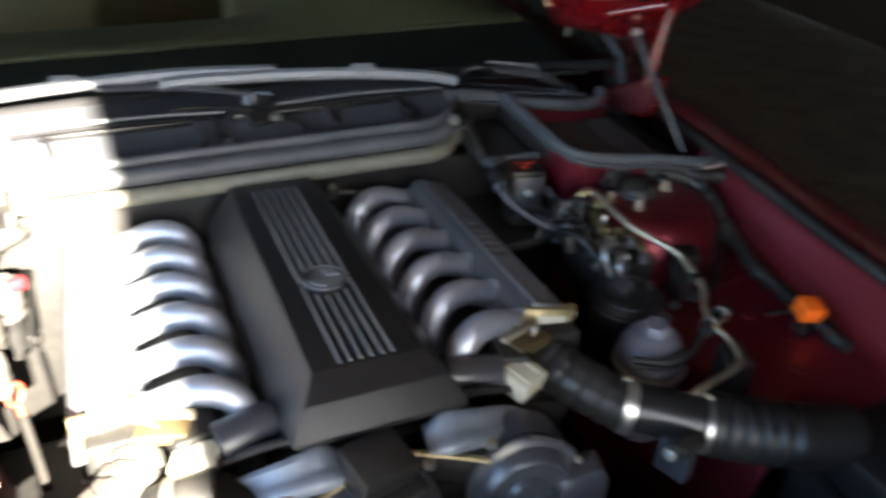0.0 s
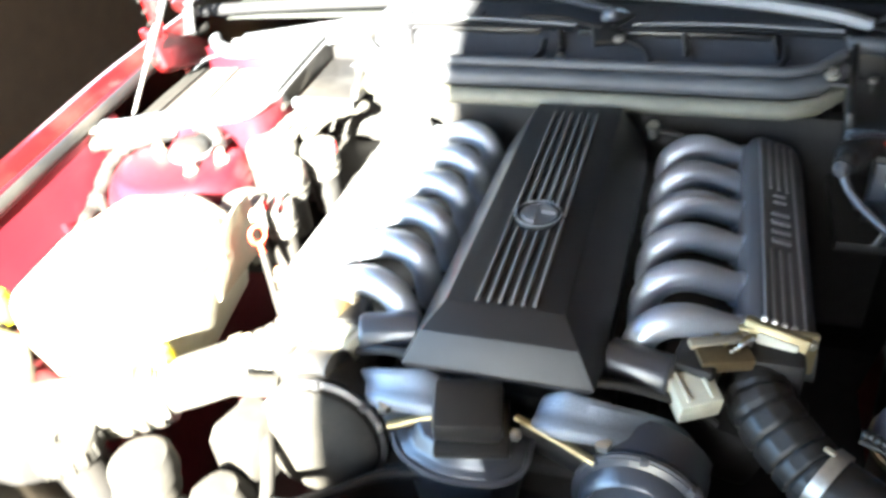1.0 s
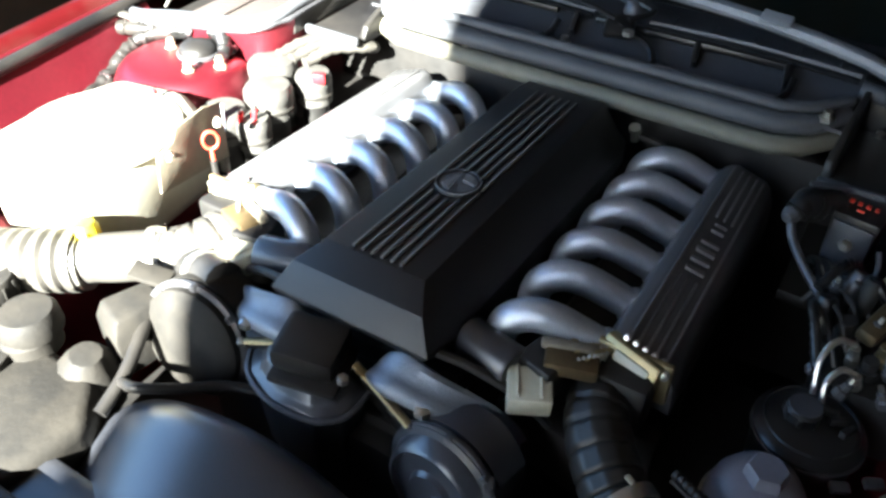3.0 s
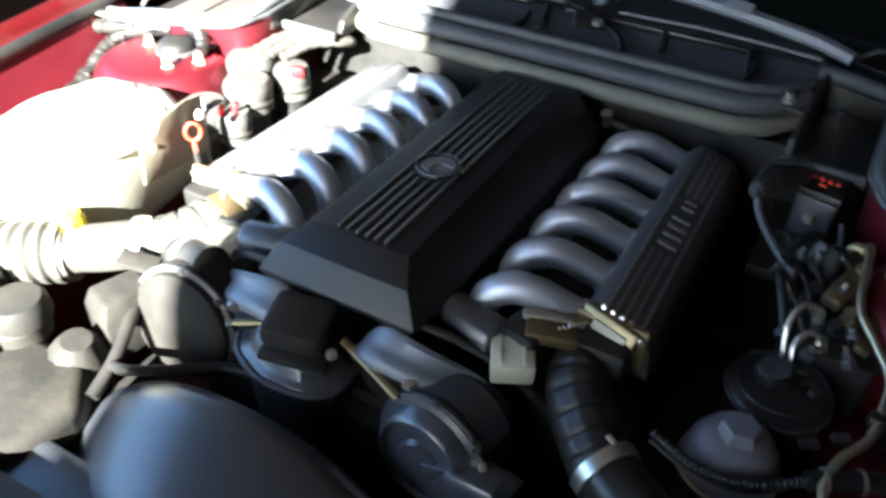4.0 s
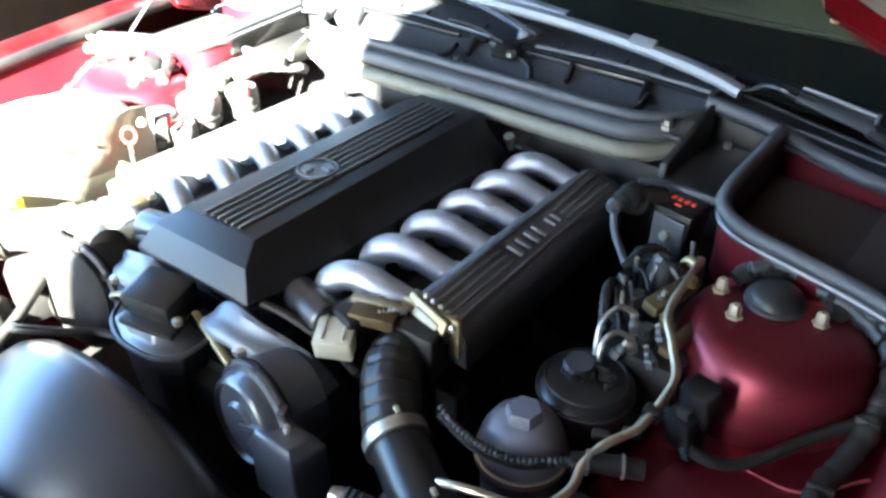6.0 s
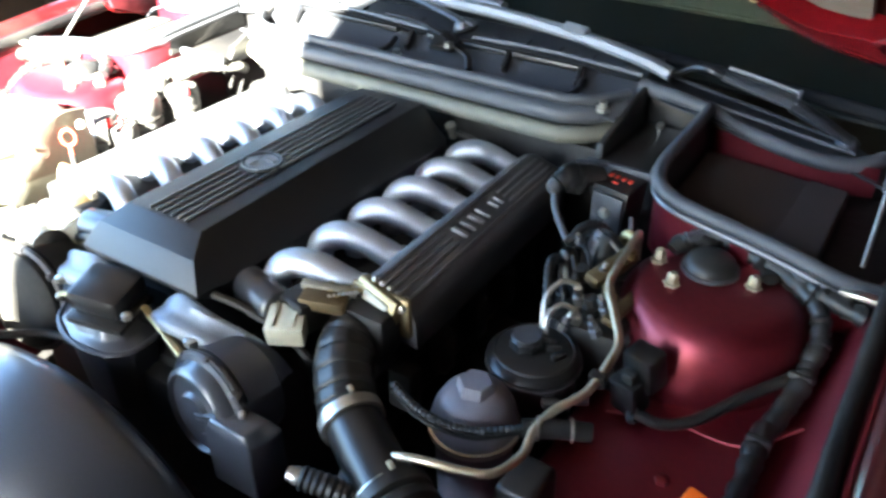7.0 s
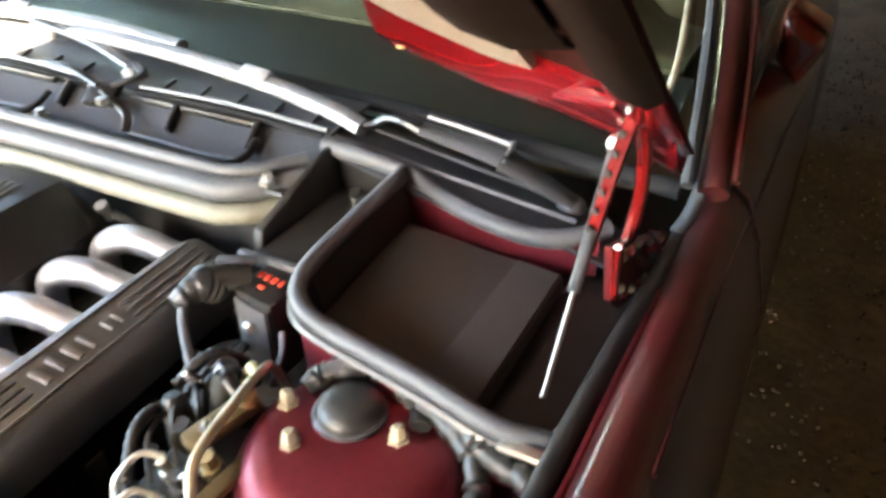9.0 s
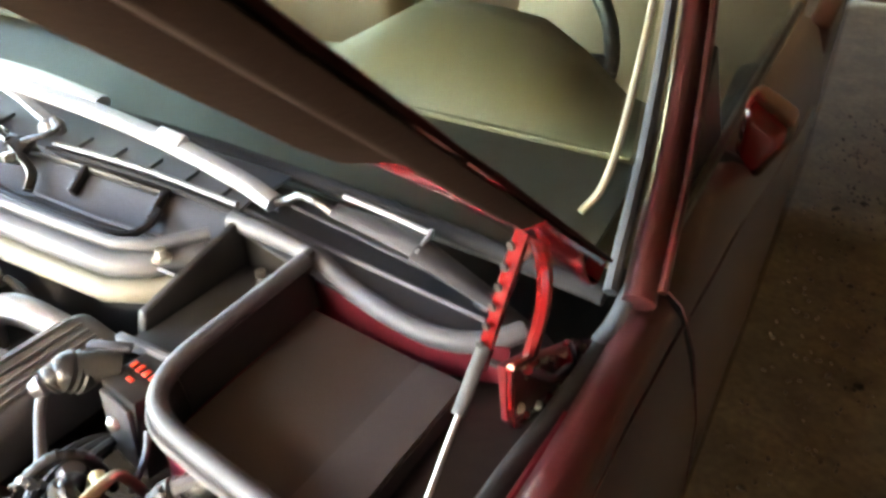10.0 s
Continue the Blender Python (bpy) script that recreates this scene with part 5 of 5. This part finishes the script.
def a_pillar(side):
    s = side
    line = [(s * 0.910, 1.66, 0.932), (s * 0.880, 1.85, 1.05), (s * 0.812, 2.15, 1.22), (s * 0.73, 2.42, 1.35), (s * 0.68, 2.62, 1.41)]
    t = part("windscreen_pillar", tube(line, 0.020, 6, 12), "paint", CAR)
    part("glass_trim", tube([(x - s * 0.030, y - 0.012, z + 0.012) for x, y, z in line], 0.0085, 6, 8), "trimgrey", t, "grey windscreen edge trim")
    part("inner_trim", tube([(s * 0.80, 1.765, 0.965), (s * 0.815, 1.80, 0.995), (s * 0.806, 1.90, 1.06), (s * 0.757, 2.15, 1.20), (s * 0.69, 2.42, 1.33)], 0.0052, 6, 8), "stud", t, "pale inner pillar trim")
    part("rain_gutter", tube([(x + s * 0.022, y + 0.01, z + 0.016) for x, y, z in line], 0.006, 6, 8), "paint", t)
    return t


def windscreen():
    rows = []
    for k in range(6):
        u = k / 5
        w = 0.87 - 0.19 * u
        rows.append([(w * v, 1.72 - 0.05 * abs(v) ** 2.2 * (1 - u) + (2.55 - 1.72) * u, 0.945 - 0.02 * abs(v) ** 2 + (1.40 - 0.945) * u) for v in np.linspace(-1, 1, 13)])
    t = part("windscreen", sheet(rows, 0.005), "screen", CAR, "raked green-tinted glass", angle=80)
    t.visible_shadow = False
    base = [(x, y - 0.001, z - 0.003) for x, y, z in rows[0]]
    part("lower_trim", sweep(base, 0.0125, 10), "trimblack", t)
    return t


def interior():
    rows = []
    for x in np.linspace(-0.80, 0.80, 21):
        e = math.exp(-((x - 0.45) / 0.23) ** 4)
        rows.append([(x, 1.985, 0.925), (x, 1.99, 0.944), (x, 2.01, 0.950 + 0.020 * e), (x, 2.03, 0.950 + 0.040 * e), (x, 2.09, 0.945 + 0.085 * e), (x, 2.16, 0.940 + 0.120 * e), (x, 2.22, 0.930 + 0.132 * e), (x, 2.25, 0.905 + 0.10 * e), (x, 2.21, 0.62)])
    t = part("dashboard", sheet(rows, 0.01), "dash", CAR, "olive vinyl with a domed instrument hood", angle=70)
    part("demister_ledge", sheet([[(x, 1.735 - 0.05 * abs(x / 0.87) ** 2.2, 0.905), (x, 1.80, 0.915), (x, 1.90, 0.930), (x, 1.983, 0.938)] for x in np.linspace(-0.82, 0.82, 15)], 0.008), "ledge", t, "black ledge under the glass", angle=70)
    part("front_edge", tube([(-0.8, 1.985, 0.944), (0.0, 1.975, 0.948), (0.8, 1.985, 0.944)], 0.006, 8, 8), "dash", t)
    m = pose(0.465, 2.32, 0.945, 68, 0, 0)
    w = part("steering_wheel", sweep([m @ Vector((0.19 * math.cos(a), 0.19 * math.sin(a), 0)) for a in np.linspace(0, 2 * math.pi, 49)], 0.015, 10), "plastic", CAR, "black leather rim")
    part("hub", lathe([(0.07, -0.03), (0.07, 0.015), (0.05, 0.025), (0, 0.026)], m, 24), "plastic", w)
    for a in (0.1, math.pi - 0.1, -math.pi / 2):
        part("spoke", sweep([m @ Vector((0.05 * math.cos(a), 0.05 * math.sin(a), 0)), m @ Vector((0.185 * math.cos(a), 0.185 * math.sin(a), 0))], 0.014, 8), "plastic", w)
    for x in (-0.42, 0.44):
        c = part("seat", box((x, 2.75, 0.50), (0.50, 0.52, 0.18), 0.05, (6, 0, 0), seg=3), "leather", CAR, "tan leather front seat")
        part("backrest", box((x, 3.02, 0.84), (0.50, 0.16, 0.62), 0.06, (-14, 0, 0), seg=3), "leather", c)
        part("headrest", box((x, 3.12, 1.21), (0.28, 0.10, 0.16), 0.04, (-10, 0, 0), seg=3), "leather", c)
    return t


def car_body():
    """The plain rest of the car that closes the bay and the cabin."""
    t = CAR
    part("floor_pan", box((0, 2.3, 0.25), (1.86, 3.2, 0.06), 0.01), "bay", t)
    part("bay_floor", box((0, 0.7, 0.36), (1.1, 1.5, 0.04), 0.01), "bay", t)
    part("roof", sheet([[(x, y, 1.41 + 0.03 * math.sin((y - 2.55) / 1.3 * math.pi) - 0.03 * (x / 0.68) ** 2) for x in np.linspace(-0.70, 0.70, 7)] for y in np.linspace(2.55, 3.85, 6)], 0.02), "paint", t, angle=60)
    part("cabin_back", box((0, 3.85, 0.60), (1.7, 0.05, 0.68), 0.01), "leather", t)
    part("front_panel", box((0, 0.02, 0.55), (1.84, 0.06, 0.50), 0.02), "paint", t)
    part("lock_panel", box((0, 0.40, 0.755), (1.62, 0.10, 0.05), 0.012), "bay_red", t)
    part("nose_panel", box((0, 0.20, 0.60), (1.60, 0.30, 0.04), 0.01), "bay", t)
    for s in (-1, 1):
        part("rear_side", box((s * 0.95, 3.45, 0.58), (0.06, 0.9, 0.66), 0.02), "paint", t)
        for y in (0.55, 3.4):
            w = part("wheel", lathe([(0.18, -0.10), (0.31, -0.10), (0.325, -0.07), (0.325, 0.07), (0.31, 0.10), (0.18, 0.10)], pose(s * 0.84, y, 0.325, 0, 90, 0), 40), "rubber", t)
            part("rim", lathe([(0.05, 0.07), (0.19, 0.085), (0.19, -0.085), (0.05, -0.07)], pose(s * 0.84, y, 0.325, 0, 90, 0), 32), "alloy", w)
    return t




def hood():
    t = thing("hood", "open red hood with a painted inner frame and brown insulation pad", "car hood", (0, 1.60, 1.07))

    def at(x, y, down=0.0):
        return Vector((x, y, 1.109 + 0.75 * (1.612 - y) - 0.04 * (x / 0.8) ** 2 - 0.05 * abs(x / 0.885) ** 8)) + Vector((0, -0.60, -0.80)) * down

    def rear(x):
        u = min(1.0, max(0.0, (abs(x) - 0.45) / 0.24))
        v = min(1.0, max(0.0, (abs(x) - 0.545) / 0.025))
        return 1.36 + (0.065 + 0.195 * u * u * (3 - 2 * u)) * v * v * (3 - 2 * v)

    def taper(x):
        return 0.62 + 0.38 * min(1.0, max(0.0, (abs(x) - 0.57) / 0.17))

    xs = np.unique(np.concatenate((np.linspace(-0.885, 0.885, 61), [s * (0.545 + 0.005 * k) for s in (-1, 1) for k in range(6)])))
    rows = [[at(x, 0.36 + (rear(x) - 0.36) * u, 0.0) for x in xs] for u in np.linspace(0, 1, 14)]
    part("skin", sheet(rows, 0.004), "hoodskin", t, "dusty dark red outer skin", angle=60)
    # inner frame: a rolled rail along the rear and one down each side
    roll = ((0.0, 0.004), (0.002, 0.020), (0.008, 0.032), (0.022, 0.038), (0.042, 0.036), (0.066, 0.028), (0.092, 0.016), (0.108, 0.004))
    part("notch_edge", sheet([[at(x, rear(x) - b, d) for b, d in roll[:5]] for x in xs if abs(x) < 0.546], 0.003), "railshade", t, "folded notch edge coloured dark brown for shade", angle=70)
    for s in (-1, 1):
        corner = [0.566 + 0.312 * k / 22 for k in range(23)]
        part("rear_rail", sheet([[at(s * x, rear(x) - b * taper(x), d) for b, d in roll] for x in corner], 0.003), "hoodpaint", t, "glossy red rolled rear rail", angle=70)
        part("rail_end", lathe([(0, -0.014), (0.012, -0.012), (0.016, 0), (0.012, 0.010), (0, 0.012)], pose(*at(s * 0.568, rear(0.57) - 0.018, 0.012)), 14), "hoodpaint", t)
        prof = ((0.700, 0.008), (0.722, 0.040), (0.752, 0.054), (0.79, 0.052), (0.826, 0.030))
        lip = ((0.826, 0.021), (0.848, 0.027), (0.870, 0.021), (0.882, 0.006))
        # flange and side rail carry their shade as colour; the rear corner stays red
        part("edge_flange", sheet([[at(s * x, y, d) for x, d in lip] for y in np.linspace(0.40, 1.40, 20)], 0.003), "railshade", t, "folded edge flange coloured dark brown for shade", angle=70)
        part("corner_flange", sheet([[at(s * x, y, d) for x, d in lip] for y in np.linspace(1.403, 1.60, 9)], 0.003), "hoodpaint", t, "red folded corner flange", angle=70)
        part("side_rail", sheet([[at(s * x, y, d * min(1.0, max(0.15, (1.40 - y) / 0.10))) for x, d in prof] for y in np.linspace(0.40, 1.385, 26)], 0.003), "railshade", t, "pressed side rail coloured dark brown for shade", angle=70)
        part("corner_gusset", bevelled(loft([[at(s * 0.845, 1.60, d), at(s * 0.73, 1.56, d), at(s * 0.825, 1.47, d)] for d in (0.010, 0.030)]), 0.006, 3), "hoodpaint", t, "glossy red corner gusset")
        part("buffer", lathe([(0.007, 0), (0.007, 0.012), (0.004, 0.02), (0, 0.02)], pose(*at(s * 0.577, rear(0.577) - 0.012, 0.036), 0, 0, 0), 12), "gold", t)
    rnd = random.Random(5)
    part("insulation", sheet([[at(x, 0.45 + (rear(x) - 0.012 - 0.108 * taper(x) + 0.006 * math.sin(x * 31) - 0.45) * u, 0.008 + 0.003 * math.sin(x * 9) * math.sin(u * 8) + rnd.uniform(0, 0.003)) for x in np.linspace(-0.735, 0.735, 44)] for u in np.linspace(0, 1, 26)], 0.012), "pad", t, "brown dusty insulation pad", angle=80)
    return t


def hinge(side):
    s = side
    arm = [(s * 0.815, 1.452, 0.955), (s * 0.824, 1.455, 1.01), (s * 0.835, 1.458, 1.07), (s * 0.846, 1.458, 1.122)]
    t = part("hood_hinge", sweep(smooth_line(arm, 5), 0.0080, 8, flat=0.8), "mirrorpaint", CAR, "red-painted perforated hinge arm")
    part("second_arm", tube([(s * 0.848, 1.495, 0.950), (s * 0.852, 1.505, 1.00), (s * 0.852, 1.50, 1.05), (s * 0.85, 1.47, 1.11)], 0.008, 5, 8), "mirrorpaint", t)
    for k in range(7):
        p = Vector(arm[0]).lerp(Vector(arm[3]), (k + 0.5) / 7.5)
        part("hole_rim", lathe([(0.0, -0.001), (0.0042, -0.001), (0.0042, 0.0015), (0.0, 0.0015)], pose(p.x - 0.004, p.y - 0.0095, p.z, 90, 0, -20), 10), "bay", t)
    plate = [(1.444, 0.972), (1.50, 0.948), (1.56, 0.912), (1.64, 0.872), (1.665, 0.845), (1.60, 0.835), (1.53, 0.858), (1.464, 0.886)]

    def on(y, z, out=0.0):
        return (s * (0.838 + 0.06 * (y - 1.44) + out), y, z)

    part("base_plate", bevelled(loft([[on(y, z, k) for y, z in plate] for k in (-0.004, 0.006)]), 0.002), "bay_red", t, "dark red perforated hinge plate")
    edge = smooth_line([on(y, z, 0.010) for y, z in plate + plate[:1]], 4)
    part("rolled_rim", sweep(edge, 0.0045, 8), "mirrorpaint", t)
    for k in range(1, len(edge) - 2, 2):
        a = edge[k].lerp(Vector(on(1.55, 0.893, 0.010)), 0.18)
        part("rivet", lathe([(0.0055, 0), (0.0055, 0.003), (0.003, 0.006), (0, 0.006)], pose(a.x, a.y, a.z, 0, 90 * s, 0), 8), "white" if k % 4 == 1 else "hoodpaint", t)
    for y, z in ((1.487, 0.935), (1.50, 0.931), (1.513, 0.926)):
        part("pale_slot", box(on(y, z, 0.009), (0.003, 0.007, 0.014), 0.001, (20, 0, 0)), "white", t)
    part("boss", lathe([(0.024, 0), (0.024, 0.006), (0.016, 0.012), (0.006, 0.018), (0, 0.018)], pose(*on(1.585, 0.882, 0.006), 0, 90 * s, 0), 18), "hoodpaint", t)
    part("link", sweep([Vector(on(1.47, 0.955, 0.016)), Vector(on(1.53, 0.90, 0.018)), Vector(on(1.585, 0.882, 0.018))], 0.006, 8), "hoodpaint", t)
    lo, hi = Vector((s * 0.821, 1.315, 0.865)), Vector((s * 0.816, 1.527, 1.045))
    mid = lo.lerp(hi, 0.40)
    st = part("gas_strut", sweep([mid, hi], 0.0072, 12), "trimgrey", t, "grey gas strut tube")
    part("strut_rod", sweep([lo, mid], 0.0030, 10), "steel", t)
    part("ball_end", lathe([(0, 0), (0.010, 0.004), (0.012, 0.012), (0.008, 0.02), (0, 0.022)], pose(*(hi + Vector((0, 0, -0.01)))), 12), "steel", t, "pale ball end")
    return t


def fluid_caps_left():
    t = thing("fluid_reservoirs", "cluster of dusty grey fluid reservoir caps with red clips", "fluid reservoir", (-0.48, 1.22, 0.72))
    for x, y, z, r in ((-0.505, 1.135, 0.845, 0.032), (-0.47, 1.21, 0.865, 0.034), (-0.435, 1.29, 0.865, 0.026), (-0.52, 1.28, 0.87, 0.036), (-0.455, 1.15, 0.835, 0.024)):
        b = part("bottle", lathe([(r * 0.95, -0.12), (r * 0.95, -0.02), (0, -0.02)], pose(x, y, z - 0.03), 20), "bay", t)
        cap = part("cap", lathe([(r * 1.2, -0.040), (r * 1.24, -0.020), (r * 1.20, -0.012), (r * 1.26, -0.008), (r * 1.24, 0.008), (r * 1.10, 0.016), (r * 0.5, 0.018), (0, 0.018)], pose(x, y, z - 0.036, 0, 0, 0), 24), "palecap", b, "pale dusty round cap")
        part("cap_band", lathe([(r * 1.25, -0.026), (r * 1.29, -0.025), (r * 1.29, -0.021), (r * 1.25, -0.020)], pose(x, y, z - 0.036), 24), "greyplastic", cap)
    for dx in (0.0, 0.016):
        part("red_clip", box((-0.462 + dx, 1.128 + dx, 0.812), (0.008, 0.007, 0.046), 0.002, (0, 10, 20)), "red", t, "red clip")
    part("red_plug", box((-0.405, 1.27, 0.850), (0.024, 0.014, 0.020), 0.004, (0, 0, 30)), "red", t, "red plug")
    part("pale_tag", box((-0.482, 1.105, 0.826), (0.016, 0.008, 0.052), 0.003, (0, 4, 20)), "paleblue", t, "pale blue tag")
    part("sensor_rod", tube([(-0.49, 1.105, 0.835), (-0.485, 1.10, 0.79), (-0.48, 1.095, 0.73)], 0.008, 4, 10), "steel", t)
    for k in range(3):
        part("hose", tube([(-0.52 + 0.03 * k, 1.30, 0.85), (-0.50 + 0.03 * k, 1.36, 0.86), (-0.46 + 0.03 * k, 1.42, 0.85), (-0.44, 1.47, 0.82)], [0.0115, 0.0092] * 9 + [0.010], 6, 10), "dustysunrubber", t, "dusty corrugated hose")
    return t


def yellow_plugs():
    for x, y in ((-0.78, 0.86), (-0.46, 0.805)):
        t = thing("yellow_plug", "small bright yellow plastic plug beside the pale box", "plug", (x, y, 0.755))
        part("knob", lathe([(0.016, 0), (0.020, 0.01), (0.020, 0.045), (0.014, 0.055), (0, 0.057)], pose(x, y, 0.755), 14), "yellow", t)
        part("collar", lathe([(0.023, -0.004), (0.023, 0.008), (0, 0.008)], pose(x, y, 0.755), 14), "plastic", t)


def alternator_hose():
    t = thing("coolant_hose", "pale dusty coolant hose bent across the engine's front", "coolant hose", (-0.27, 0.72, 0.70))
    part("hose", tube([(-0.30, 0.86, 0.735), (-0.285, 0.84, 0.775), (-0.25, 0.825, 0.80), (-0.20, 0.815, 0.812)], 0.030, 7, 14), "rubber", t)
    part("clamp", sweep([(-0.252, 0.826, 0.80), (-0.240, 0.823, 0.803)], 0.0325, 18), "steel", t)
    part("bleed_pipe", tube([(-0.335, 0.79, 0.755), (-0.29, 0.76, 0.765), (-0.265, 0.72, 0.762), (-0.245, 0.67, 0.745), (-0.235, 0.62, 0.73)], 0.009, 7, 10), "rubber", t)
    part("loop_pipe", tube([(-0.235, 0.66, 0.75), (-0.20, 0.655, 0.765), (-0.16, 0.69, 0.755), (-0.12, 0.73, 0.745), (-0.05, 0.75, 0.74)], 0.007, 7, 10), "rubber", t)
    return t


def front_sensor():
    t = thing("sensor_plug", "ribbed black sensor plug with a bright metal tip", "sensor plug", (0.37, 0.71, 0.70))
    part("body", sweep(smooth_line([(0.365, 0.706, 0.775), (0.395, 0.716, 0.768), (0.425, 0.728, 0.755)], 8), [0.013, 0.015] * 8 + [0.013], 14), "rubber", t)
    part("tip", lathe([(0.009, 0), (0.011, 0.008), (0.008, 0.018), (0, 0.020)], pose(0.368, 0.707, 0.775, 0, -80, 18), 12), "steel", t)
    part("stay", box((0.40, 0.735, 0.725), (0.022, 0.05, 0.06), 0.004, (0, 0, 20)), "shroud", t)
    return t


front_sensor()
engine_block()
engine_cover()
for side in (1, -1):
    intake(side)
    throttle(side)
    air_hose(side)
    air_box(side)
    distributor(side)
    silver_casting(side)
    strut_tower(side)
    inner_wing(side)
    wing_harness(side)
    tray(side)
    cowl_side(side)
    wing(side)
    door(side)
    mirror(side)
    a_pillar(side)
    hinge(side)
pulley_box()
square_box()
fan_shroud()
expansion_tank()
ribbed_cap()
battery()
dipstick()
filter_canister()
canister_cables()
fluid_reservoir()
hydraulic_block()
gold_pipe()
relay()
orange_cap()
relay_box()
bulkhead()
cowl()
wiper(True)
wiper(False)
linkage()
windscreen()
interior()
car_body()
hood()
fluid_caps_left()
yellow_plugs()
alternator_hose()
